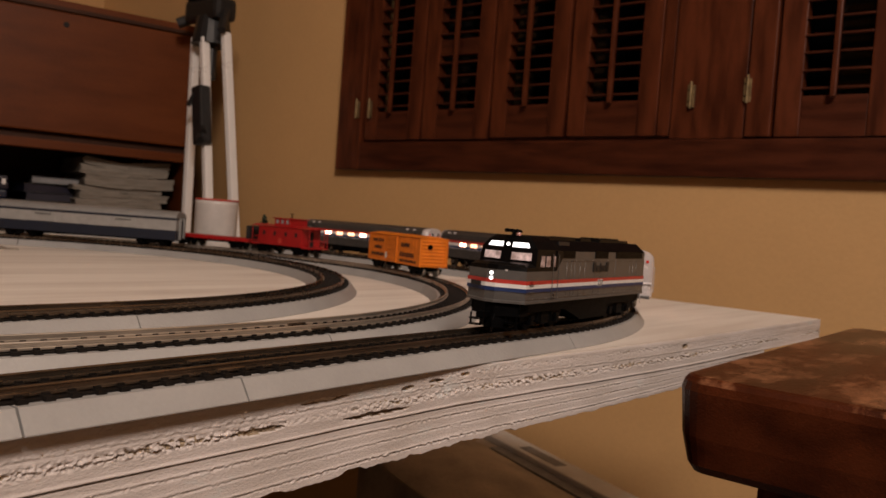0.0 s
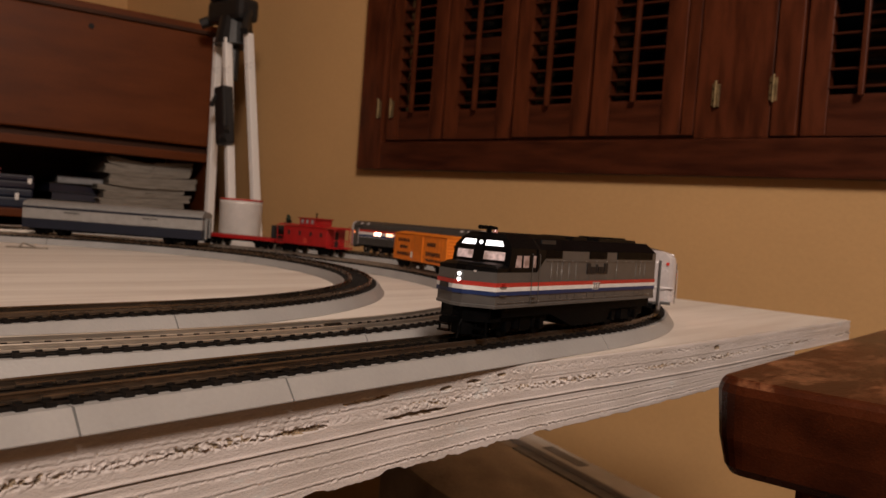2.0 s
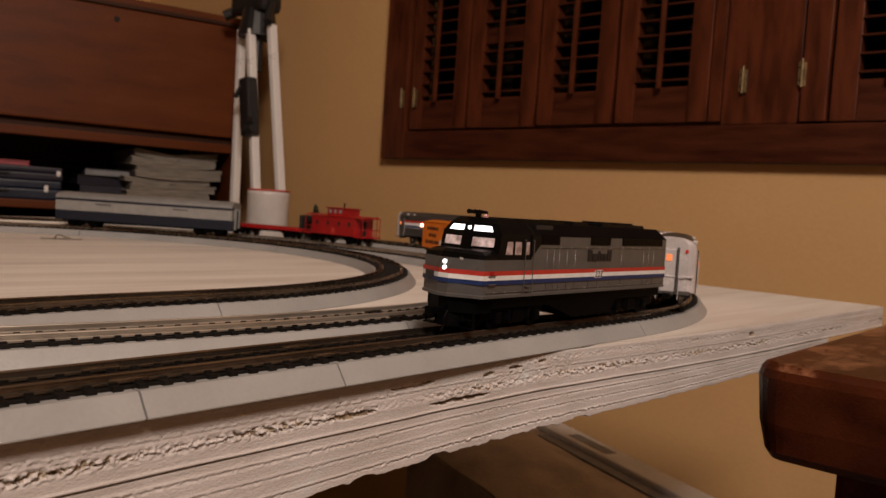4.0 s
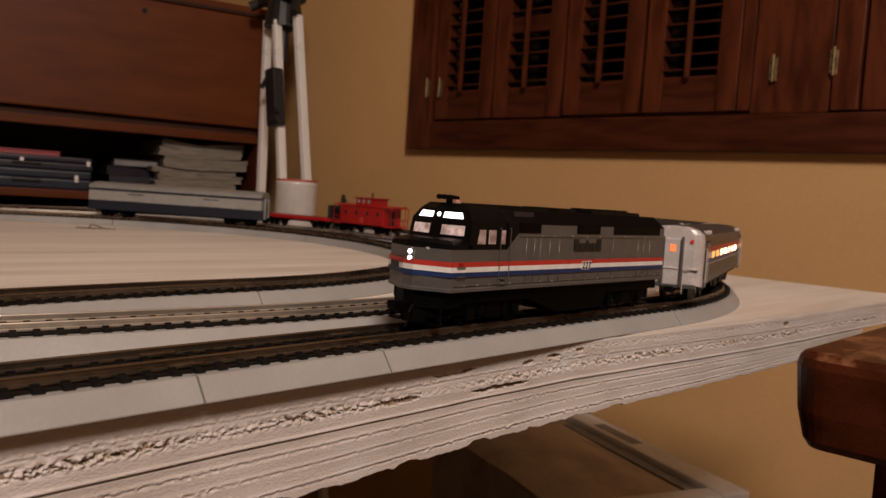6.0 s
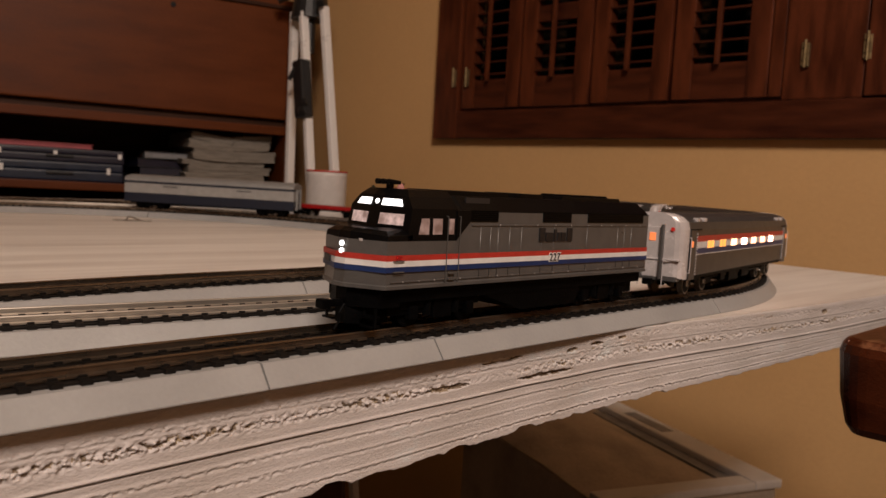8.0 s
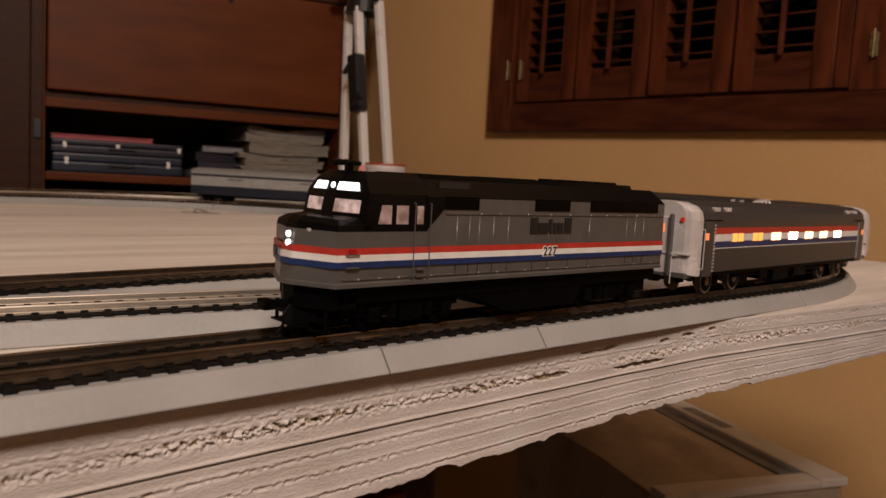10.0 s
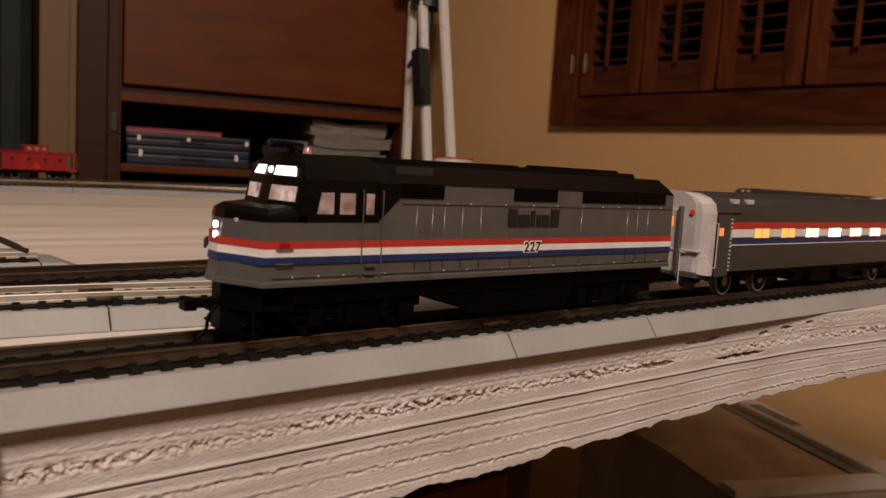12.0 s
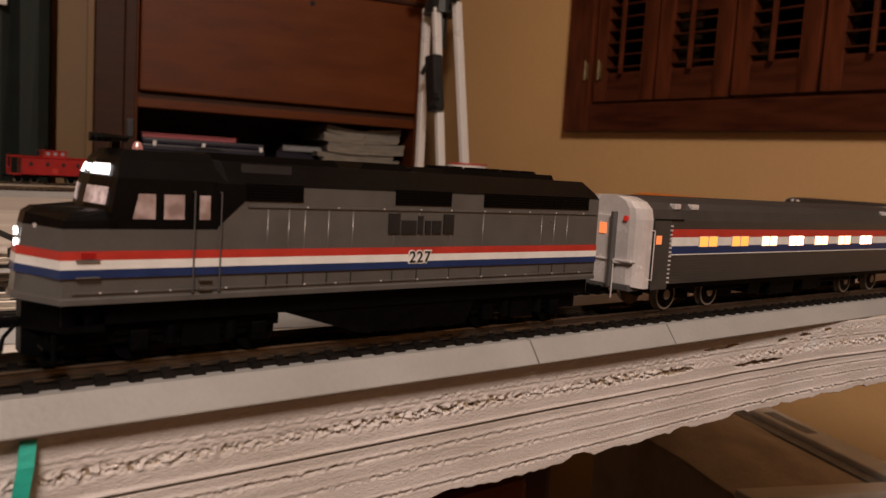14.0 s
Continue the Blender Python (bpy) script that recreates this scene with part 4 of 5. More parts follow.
def caboose(label):
    t = thing("caboose", label, "model caboose", "red cabooses on the board")
    W = 0.0165
    part("body", boxes((-0.043, 0.043, -W, W, 0.0125, 0.0375), bevel=0.0006), CABOOSE_RED, t)
    bm = bmesh.new()
    prism(bm, [(-W - 0.0012, 0.0375), (W + 0.0012, 0.0375), (0.009, 0.0403), (-0.009, 0.0403)], "x", -0.058, 0.058)
    part("roof", bm, CABOOSE_RED, t)
    part("cupola", boxes((-0.014, 0.018, -W + 0.002, W - 0.002, 0.0385, 0.0490), bevel=0.0005), CABOOSE_RED, t)
    part("cupola_roof", boxes((-0.0165, 0.0205, -W + 0.0005, W - 0.0005, 0.0490, 0.0503), bevel=0.0004), CABOOSE_RED, t)
    part("smoke_pipe", rod(rod(bmesh.new(), (-0.006, 0.008, 0.050), (-0.006, 0.008, 0.0560), 0.0009, 8), (-0.006, 0.008, 0.0555), (-0.006, 0.008, 0.0568), 0.0020, 10), UNDER, t)
    for side in (-1, 1):
        bm = bmesh.new()
        for k in range(28):
            x = -0.042 + k * 0.003
            box(bm, x, x + 0.0026, min(side * W, side * (W + 0.0002)), max(side * W, side * (W + 0.0002)), 0.0130, 0.0370)
        part("board_siding", bm, CABOOSE_RED, t)["kind"] = "stuff"
        for x in (-0.031, -0.009, 0.013, 0.033):
            f = part("window_frame", boxes((x - 0.0034, x + 0.0034, min(side * W, side * (W + 0.0006)), max(side * W, side * (W + 0.0006)), 0.0245, 0.0325), bevel=0.0002), CABOOSE_RED, t)
            part("pane", boxes((x - 0.0022, x + 0.0022, min(side * W, side * (W + 0.0008)), max(side * W, side * (W + 0.0008)), 0.0257, 0.0313)), BLACKHOLE, f)
        for x in (-0.008, 0.002, 0.012):
            part("cupola_window", boxes((x - 0.0022, x + 0.0022, min(side * (W - 0.0022), side * (W - 0.0017)), max(side * (W - 0.0022), side * (W - 0.0017)), 0.0425, 0.0475)), PAPERGREY, t)
        part("emblem", boxes((-0.002, 0.005, min(side * W, side * (W + 0.0004)), max(side * W, side * (W + 0.0004)), 0.0155, 0.0225)), POTRED, t)
    for e in (-1, 1):
        part("platform", boxes((min(e * 0.043, e * 0.058), max(e * 0.043, e * 0.058), -W, W, 0.0115, 0.0135), bevel=0.0003), CABOOSE_RED, t)
        bm = bmesh.new()
        for y in (-W + 0.001, -0.006, 0.006, W - 0.001):
            rod(bm, (e * 0.0572, y, 0.013), (e * 0.0572, y, 0.0378 if abs(y) > 0.01 else 0.0225), 0.0006, 6)
        rod(bm, (e * 0.0572, -W + 0.001, 0.0225), (e * 0.0572, W - 0.001, 0.0225), 0.0006, 6)
        rod(bm, (e * 0.0572, 0.010, 0.012), (e * 0.0572, 0.010, 0.042), 0.0006, 6)
        part("end_railing", bm, CABOOSE_RED, t)
        part("end_door", boxes((min(e * 0.043, e * 0.0434), max(e * 0.043, e * 0.0434), -0.004, 0.004, 0.0135, 0.0335)), BLACKHOLE, t)
        truck(t, e * 0.036, 0.021, 0.0052)
        coupler(t, e * 0.056, e)
    part("floor_beam", boxes((-0.050, 0.050, -0.0120, 0.0120, 0.0092, 0.0126)), UNDER, t)
    return t


def boxcar():
    t = thing("boxcar", "orange model boxcar with dark lettering and ribbed ends", "model boxcar")
    W, L = 0.0168, 0.069
    part("body", boxes((-L, L, -W, W, 0.0110, 0.0435), bevel=0.0005), ORANGE, t)
    bm = bmesh.new()
    prism(bm, [(-W - 0.0008, 0.0435), (W + 0.0008, 0.0435), (0.003, 0.0460), (-0.003, 0.0460)], "x", -L - 0.001, L + 0.001)
    part("roof", bm, ORANGE, t)
    for side in (-1, 1):
        d = part("sliding_door", boxes((-0.012, 0.012, min(side * W, side * (W + 0.0012)), max(side * W, side * (W + 0.0012)), 0.0120, 0.0425), bevel=0.0003), ORANGE, t)
        bm = bmesh.new()
        for k in range(5):
            box(bm, -0.011, 0.011, min(side * (W + 0.0011), side * (W + 0.0016)), max(side * (W + 0.0011), side * (W + 0.0016)), 0.0150 + k * 0.0058, 0.0156 + k * 0.0058)
        part("door_ribs", bm, ORANGE, d)
        bm = bmesh.new()
        for x in (-0.060, -0.051, -0.042, -0.033, -0.024, 0.024, 0.033, 0.042, 0.051, 0.060):
            box(bm, x - 0.0002, x + 0.0002, min(side * W, side * (W + 0.0003)), max(side * W, side * (W + 0.0003)), 0.0115, 0.0430)
        part("rivet_seams", bm, ORANGE, t)["kind"] = "stuff"
        s = W + 0.0003
        bars(t, 0.022, 0.045, side * s, 0.0305, 0.0370, 1, 3, INK, side)
        bars(t, 0.020, 0.055, side * s, 0.0190, 0.0260, 1, 4, INK, side)
        bars(t, 0.020, 0.062, side * s, 0.0135, 0.0175, 1, 5, INK, side)
        bars(t, -0.055, -0.022, side * s, 0.0330, 0.0385, 1, 6, INK, side)
        bars(t, -0.050, -0.028, side * s, 0.0245, 0.0300, 1, 7, INK, side)
        bars(t, -0.058, -0.020, side * s, 0.0160, 0.0215, 1, 8, INK, side)
        part("roundel", boxes((-0.019, -0.0145, min(side * s, side * (s + 0.0002)), max(side * s, side * (s + 0.0002)), 0.0150, 0.0225)), WHITE, t)
    for e in (-1, 1):
        bm = bmesh.new()
        for k in range(8):
            z = 0.0135 + k * 0.0038
            rod(bm, (e * L, -W + 0.002, z), (e * L, W - 0.002, z), 0.0010, 8)
        part("end_ribs", bm, ORANGE, t)
        bm = bmesh.new()
        for y in (W - 0.004, W - 0.0005):
            rod(bm, (e * (L + 0.0014), y, 0.011), (e * (L + 0.0014), y, 0.0445), 0.0004, 6)
        for k in range(7):
            rod(bm, (e * (L + 0.0014), W - 0.004, 0.013 + k * 0.005), (e * (L + 0.0014), W - 0.0005, 0.013 + k * 0.005), 0.0003, 6)
        part("ladder", bm, ORANGE, t)
        rod_b = bmesh.new()
        rod(rod_b, (e * (L + 0.0016), -0.006, 0.034), (e * (L + 0.003), -0.006, 0.034), 0.0028, 14)
        part("brake_wheel", rod_b, UNDER, t)
        truck(t, e * 0.050, 0.021, 0.0052)
        coupler(t, e * (L - 0.002), e)
    part("underframe", boxes((-L + 0.004, L - 0.004, -0.0070, 0.0070, 0.0080, 0.0111)), UNDER, t)
    return t


def baggage_car():
    t = thing("baggage_car", "white and dark blue model baggage car standing on the inner track", "model baggage car")
    W, L = 0.0172, 0.117
    part("lower_body", boxes((-L, L, -W, W, 0.0085, 0.0205), bevel=0.0004), BAGBLUE, t)
    part("upper_body", boxes((-L, L, -W, W, 0.0205, 0.0335), bevel=0.0004), BAGWHITE, t)
    part("dark_stripe", boxes((-L + 0.0004, L - 0.0004, -W - 0.0003, W + 0.0003, 0.0335, 0.0362)), BAGBLUE, t)
    bm = bmesh.new()
    rings = []
    for x, k in ((-L, 0.9), (-L + 0.004, 1.0), (L - 0.004, 1.0), (L, 0.9)):
        rings.append([(x, -W * 1.01, 0.0362)] + [(x, -W * 1.01 * math.cos(math.pi * i / 10), 0.0362 + 0.0085 * k * math.sin(math.pi * i / 10) ** 0.8) for i in range(1, 10)] + [(x, W * 1.01, 0.0362)])
    loft(bm, rings)
    part("roof", bm, BAGROOF, t)
    for side in (-1, 1):
        for x in (-0.052, 0.050):
            part("sliding_door", boxes((x - 0.015, x + 0.015, min(side * W, side * (W + 0.0006)), max(side * W, side * (W + 0.0006)), 0.0210, 0.0330), bevel=0.0002), BAGWHITE, t)
            bars(t, x - 0.010, x + 0.010, side * (W + 0.0006), 0.0285, 0.0318, 1, 11, INK, side)
    for e in (-1, 1):
        part("end_door", boxes((min(e * L, e * (L + 0.0008)), max(e * L, e * (L + 0.0008)), -0.005, 0.005, 0.009, 0.033)), BLACKHOLE, t)
        for y in (-0.0062, 0.0062):
            part("diaphragm_post", boxes((min(e * L, e * (L + 0.0028)), max(e * L, e * (L + 0.0028)), y - 0.001, y + 0.001, 0.009, 0.036)), BAGROOF, t)
        truck(t, e * 0.084, 0.028, 0.0055, mat=UNDER)
        coupler(t, e * (L - 0.001), e)
    part("floor_pan", boxes((-L + 0.008, L - 0.008, -0.0140, 0.0140, 0.0066, 0.0086)), UNDER, t)
    return t


def flat_car():
    t = thing("flat_car", "low red model flat car coupled beside the caboose", "model flat car")
    part("deck", boxes((-0.060, 0.060, -0.0160, 0.0160, 0.0110, 0.0150), bevel=0.0005), CABOOSE_RED, t)
    bm = bmesh.new()
    for k in range(24):
        x = -0.0595 + k * 0.005
        box(bm, x, x + 0.0044, -0.0155, 0.0155, 0.0150, 0.0156)
    part("deck_boards", bm, CABOOSE_RED, t)
    for side in (-1, 1):
        bm = bmesh.new()
        for k in range(8):
            x = -0.052 + k * 0.0148
            box(bm, x - 0.0012, x + 0.0012, side * 0.0160 - 0.0008, side * 0.0160 + 0.0008, 0.0112, 0.0146)
        part("stake_pockets", bm, CABOOSE_RED, t)
    for e in (-1, 1):
        truck(t, e * 0.042, 0.021, 0.0052)
        coupler(t, e * 0.059, e)
    part("end_bulkhead", boxes((0.0545, 0.0585, -0.0150, 0.0150, 0.0156, 0.0330), bevel=0.0008), BLACKHOLE, t, "dark bulkhead at one end")
    part("underframe", boxes((-0.055, 0.055, -0.0060, 0.0060, 0.0080, 0.0111)), UNDER, t)
    return t


def parked(t, track, s, half, low=1.0):
    t.matrix_basis = vehicle_pose(track, s - half, s + half) @ Matrix.Diagonal((low + 0.02 if low < 1 else 1.0, low + 0.05 if low < 1 else 1.0, low, 1))


parked(boxcar(), MIDDLE, 1.392, 0.046, 0.88)
red_a = caboose("red model caboose with a cupola standing on the curve")
parked(red_a, MIDDLE, 1.622, 0.036, 0.92)
parked(flat_car(), MIDDLE, 1.746, 0.042)
parked(baggage_car(), INNER, 1.690, 0.084)
red_b = copy_thing(red_a, vehicle_pose(OUTER, 2.787 - 0.036, 2.787 + 0.036))
tagged(red_b, "red model caboose alone on the far straight track")
engine = locomotive()
first_coach = coach()
coaches = [first_coach] + [copy_thing(first_coach, pose(0, 0, 0)) for _ in range(2)]


# ---- things round the board ----
def bumper():
    t = thing("track_bumper", "small black wheel stop on the siding", "track bumper")
    bm = bmesh.new()
    for side in (-0.00885, 0.00885):
        rod(bm, (side, 0.018, 0.0002), (side, -0.010, 0.0140), 0.0012, 8)
        rod(bm, (side, -0.016, 0.0002), (side, -0.010, 0.0140), 0.0012, 8)
    part("frame", bm, TRIBLACK, t)
    part("beam", boxes((-0.013, 0.013, -0.012, -0.008, 0.0115, 0.0160), bevel=0.0005), TRIBLACK, t)
    t.matrix_basis = pose(-0.205, -0.122, RAIL_TOP - 0.0004)


bumper()


def loose_metal():
    t = thing("loose_rail_clip", "small bent metal clip lying on the board", "metal clip")
    bm = bmesh.new()
    rod(bm, (-0.022, 0, 0.001), (0.022, 0.002, 0.001), 0.0009, 6)
    rod(bm, (-0.008, -0.006, 0.001), (-0.004, 0.0, 0.006), 0.0009, 6)
    rod(bm, (-0.004, 0.0, 0.006), (0.010, 0.004, 0.001), 0.0009, 6)
    part("wire", bm, WHEEL, t)
    t.matrix_basis = pose(-0.72, 0.29, BOARD, 0, 0, 60)


loose_metal()


def cabinet():
    """A secretary cabinet, turned 17 degrees to the wall; local x runs along its front, local -y is the front."""
    t = thing("secretary_cabinet", "brown wooden secretary cabinet with a closed drop front and open shelf", "cabinet")
    Wd, D = 0.645, 0.40
    top, lip, shelf = 1.262, 0.985, 0.827
    part("side_panel", boxes((-0.024, 0.0, 0, D, 0.06, top), bevel=0.002), CABWOOD, t)
    part("side_panel", boxes((Wd, Wd + 0.024, 0, D, 0.06, top), bevel=0.002), CABWOOD, t)
    part("top_board", boxes((-0.03, Wd + 0.03, -0.012, D, top, top + 0.02), bevel=0.004), CABWOOD, t)
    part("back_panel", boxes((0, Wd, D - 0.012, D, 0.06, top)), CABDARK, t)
    part("rail", boxes((0, Wd, 0.0, 0.03, lip - 0.022, lip - 0.002), bevel=0.002), CABWOOD, t)
    part("shelf_board", boxes((0, Wd, 0.01, D - 0.012, shelf - 0.018, shelf), bevel=0.002), CABWOOD, t)
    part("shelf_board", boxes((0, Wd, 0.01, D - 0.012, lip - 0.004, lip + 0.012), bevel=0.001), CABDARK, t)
    part("lower_door", boxes((0.003, Wd / 2 - 0.002, 0.002, 0.02, 0.09, shelf - 0.05), bevel=0.003), CABWOOD, t)
    part("lower_door", boxes((Wd / 2 + 0.002, Wd - 0.003, 0.002, 0.02, 0.09, shelf - 0.05), bevel=0.003), CABWOOD, t)
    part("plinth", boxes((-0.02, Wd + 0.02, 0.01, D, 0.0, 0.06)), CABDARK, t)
    d = part("drop_front", boxes((0.003, Wd - 0.003, -0.010, 0.010, lip + 0.014, top - 0.004), bevel=0.004), CABWOOD, t, "wide closed wooden drop front")
    part("lock", rod(bmesh.new(), (Wd * 0.58, -0.012, top - 0.03), (Wd * 0.58, -0.008, top - 0.03), 0.006, 16), BLACKHOLE, d)
    part("moulding", boxes((0.0, Wd, -0.014, 0.0, top - 0.003, top + 0.006), bevel=0.002), CABDARK, t)
    m = pose(-1.604, 0.361, 0, 0, 0, 90 - 17.0)
    t.matrix_basis = m
    # things on the shelf
    def on_shelf(o, x, y, z, turn=0):
        o.matrix_basis = m @ pose(x, y, z, 0, 0, turn)
    def case(label, w, h, shell, latches, x, y, z, turn):
        o = thing("document_case", label, "document case", "document cases on the shelf")
        lower = part("shell", boxes((0, w, 0, 0.25, 0, h * 0.55), bevel=0.004), shell, o)
        part("lid", boxes((0.001, w - 0.001, 0.001, 0.25, h * 0.56, h), bevel=0.004), shell, o)
        part("handle", boxes((w * 0.42, w * 0.62, -0.006, 0.002, h * 0.35, h * 0.52), bevel=0.002), TRIBLACK, lower)
        for lx in latches:
            part("latch", rod(boxes((lx - 0.004, lx + 0.004, -0.003, 0.002, h * 0.42, h * 0.78), bevel=0.001), (lx, -0.004, h * 0.5), (lx, -0.002, h * 0.5), 0.0035, 12), ALU, lower)
        on_shelf(o, x, y, z, turn)
    case("flat dark blue plastic document case on the shelf", 0.272, 0.041, BINDERBLUE, (0.030, 0.240), 0.012, 0.03, shelf + 0.0002, 0)
    case("dark navy document case lying on another case", 0.276, 0.030, BINDERNAVY, (0.028, 0.135, 0.266), 0.010, 0.035, shelf + 0.0416, 0.5)
    b3 = thing("paper_folder", "thin pink folder lying on the document cases", "folder")
    part("cover", boxes((0, 0.210, 0, 0.22, 0.008, 0.0100), bevel=0.0006), PINK, b3)
    part("cover", boxes((0, 0.210, 0.002, 0.22, 0.0, 0.0022), bevel=0.0006), PINK, b3)
    part("paper_block", boxes((0.002, 0.207, 0.004, 0.218, 0.0022, 0.008)), PINK, b3)
    on_shelf(b3, 0.010, 0.036, shelf + 0.0722, 0.5)
    # dark heap beside the pile
    for i, (x, w, z, h, ang) in enumerate(((0.31, 0.115, 0, 0.022, 3), (0.325, 0.105, 0.0225, 0.018, -2), (0.32, 0.110, 0.041, 0.020, 4), (0.335, 0.10, 0.0615, 0.016, -3))):
        o = thing("dark_magazine", "dark magazine lying in the shelf", "magazine", "dark magazines in the shelf")
        part("cover", boxes((0, w, 0, 0.24, h - 0.0015, h), bevel=0.0005), BINDERNAVY if i % 2 else TRIBLACK, o)
        part("cover", boxes((0, w, 0, 0.24, 0, 0.0015), bevel=0.0005), TRIBLACK, o)
        part("page_block", boxes((0.002, w - 0.003, 0.003, 0.238, 0.0015, h - 0.0015)), PAPERGREY if i in (0, 3) else BINDERNAVY, o)
        on_shelf(o, x, 0.09, shelf + 0.0002 + z, ang)
    # the pile of folded newspapers, sagging towards its middle
    rnd = random.Random(5)
    z = shelf + 0.0003
    for i, (h, shift) in enumerate(((0.020, 0.004), (0.014, -0.008), (0.018, 0.0), (0.012, -0.014), (0.026, 0.010), (0.020, -0.003), (0.017, 0.006))):
        o = thing("newspaper", "folded old newspaper in the pile on the shelf", "newspaper", "newspapers in the pile")
        n, w, leaves = 22, 0.192 + rnd.uniform(-0.006, 0.004), max(3, int(h / 0.0045))
        for q in range(leaves):
            a0, a1 = h * q / leaves, h * (q + 1) / leaves - 0.0004
            out = []
            cut = rnd.uniform(-0.003, 0.002)
            def sag(k):
                f = k / n
                return (0.0060 + 0.0012 * i) * (4 * (f - 0.5) ** 2 - 1) * (0.4 if f > 0.5 else 0.75) + 0.003 + 0.0009 * math.sin(f * 9 + i)
            for k in range(n + 1):
                out.append((cut + w * k / n, a1 + sag(k) * i / 6))
            for k in range(n, -1, -1):
                out.append((cut + w * k / n, a0 + sag(k) * i / 6))
            mid = (a0 + a1) / 2 + sag(0) * i / 6
            out.append((cut - (a1 - a0) * 0.8, mid))
            part("fold", prism(bmesh.new(), out, "y", rnd.uniform(0, 0.004), 0.24), PAPER, o)
        on_shelf(o, 0.430 + shift, 0.032 + rnd.uniform(0, 0.012), z, rnd.uniform(-2.2, 2.2))
        z += h + 0.0004


cabinet()


def side_post():
    t = thing("bookcase_side", "dark brown wooden upright beside the cabinet", "bookcase")
    part("upright", boxes((0.074, 0.134, 0, 0.30, 0, 2.0), bevel=0.003), CABDARK, t)
    part("face_strip", boxes((0.1345, 0.158, -0.004, 0.30, 0, 2.0), bevel=0.002), CABDARK, t)
    part("latch", boxes((0.140, 0.156, -0.010, -0.0035, 0.895, 0.935), bevel=0.002), TRIBLACK, t)
    t.matrix_basis = pose(-1.651, 0.206, 0, 0, 0, 73)
    w = tagged(part("wall_pier", boxes((0, 0.060, 0.012, 0.25, 0, 2.5), (0.058, 0.073, 0, 0.25, 0, 2.5), bevel=0.003), PIER), "narrow pier with a raised edge, wall paint darkened for weak light", "wall", kind="structure")
    w.matrix_basis = pose(-1.651, 0.206, 0, 0, 0, 73)
    c = thing("dark_green_curtain", "dark green cloth hanging beside the wall pier", "curtain")
    bm = bmesh.new()
    rows = []
    for z in (0.0, 0.5, 0.8, 1.2, 1.6, 2.0):
        front = [(0.42 * k / 24, 0.012 * math.sin(k * 1.3 + z) + 0.006 * math.sin(k * 2.9)) for k in range(25)]
        rows.append([(x, y, z) for x, y in front] + [(0.42, 0.06, z), (0.0, 0.06, z)])
    loft(bm, rows)
    part("cloth", bm, GREEN, c)
    part("curtain_rail", boxes((-0.02, 0.44, -0.01, 0.05, 2.0, 2.03)), CABDARK, c)
    part("white_tag", boxes((0.315, 0.345, -0.022, -0.016, 1.145, 1.215), bevel=0.001), PAPERWHITE, c)
    c.matrix_basis = pose(-1.7785, -0.210, 0, 0, 0, 73)


side_post()


def tripod():
    t = thing("camera_tripod", "folded white aluminium tripod with black head by the wall", "tripod")

    def leg(a, b, name):
        a, b = Vector(a), Vector(b)
        m = Matrix.Translation(a) @ (b - a).to_track_quat("Z", "Y").to_matrix().to_4x4()
        L = (b - a).length
        g = new(name)
        g.parent = t
        g.matrix_basis = m
        part("tube", boxes((-0.009, 0.009, -0.0075, 0.0075, 0, L), bevel=0.003), ALU, g)
        part("tube_groove", boxes((-0.002, 0.002, -0.0086, -0.0078, 0.02, L - 0.02)), PAPERGREY, g)
        part("clamp", boxes((-0.014, 0.014, -0.011, 0.011, L * 0.52, L * 0.56), bevel=0.003), TRIBLACK, g)
        part("foot", boxes((-0.012, 0.012, -0.009, 0.009, L - 0.002, L + 0.03), bevel=0.004), TRIBLACK, g)
    leg((-1.312, 0.92, 1.235), (-1.297, 0.92, 0.03), "leg")
    leg((-1.250, 0.900, 1.225), (-1.060, 0.885, 0.03), "leg")
    leg((-1.2025, 0.92, 1.235), (-0.993, 0.92, 0.03), "leg")
    part("centre_column", rod(bmesh.new(), (-1.262, 0.928, 1.14), (-1.262, 0.928, 1.30), 0.012, 16), TRIBLACK, t)
    bm = bmesh.new()
    box(bm, -0.017, 0.017, -0.016, 0.012, -0.063, 0.063, bevel=0.006, m=pose(-1.222, 0.888, 1.055, 0, -9, 0))
    rod(bm, (-1.235, 0.875, 1.10), (-1.250, 0.870, 1.075), 0.005, 8)
    rod(bm, (-1.208, 0.875, 1.01), (-1.196, 0.868, 1.00), 0.008, 10)
    rod(bm, (-1.225, 0.885, 1.05), (-1.195, 0.875, 1.02), 0.006, 10)
    part("crank", bm, TRIBLACK, t)
    bm = bmesh.new()
    rod(bm, (-1.266, 0.93, 1.215), (-1.266, 0.93, 1.275), 0.044, 18, 0.034)
    box(bm, -1.335, -1.215, 0.90, 0.955, 1.265, 1.315, bevel=0.012)
    box(bm, -1.325, -1.265, 0.895, 0.965, 1.31, 1.35, bevel=0.01)
    rod(bm, (-1.22, 0.93, 1.285), (-1.19, 0.90, 1.235), 0.009, 10)
    rod(bm, (-1.33, 0.93, 1.285), (-1.355, 0.90, 1.265), 0.012, 12)
    part("head", bm, TRIBLACK, t)
    return t


tripod()


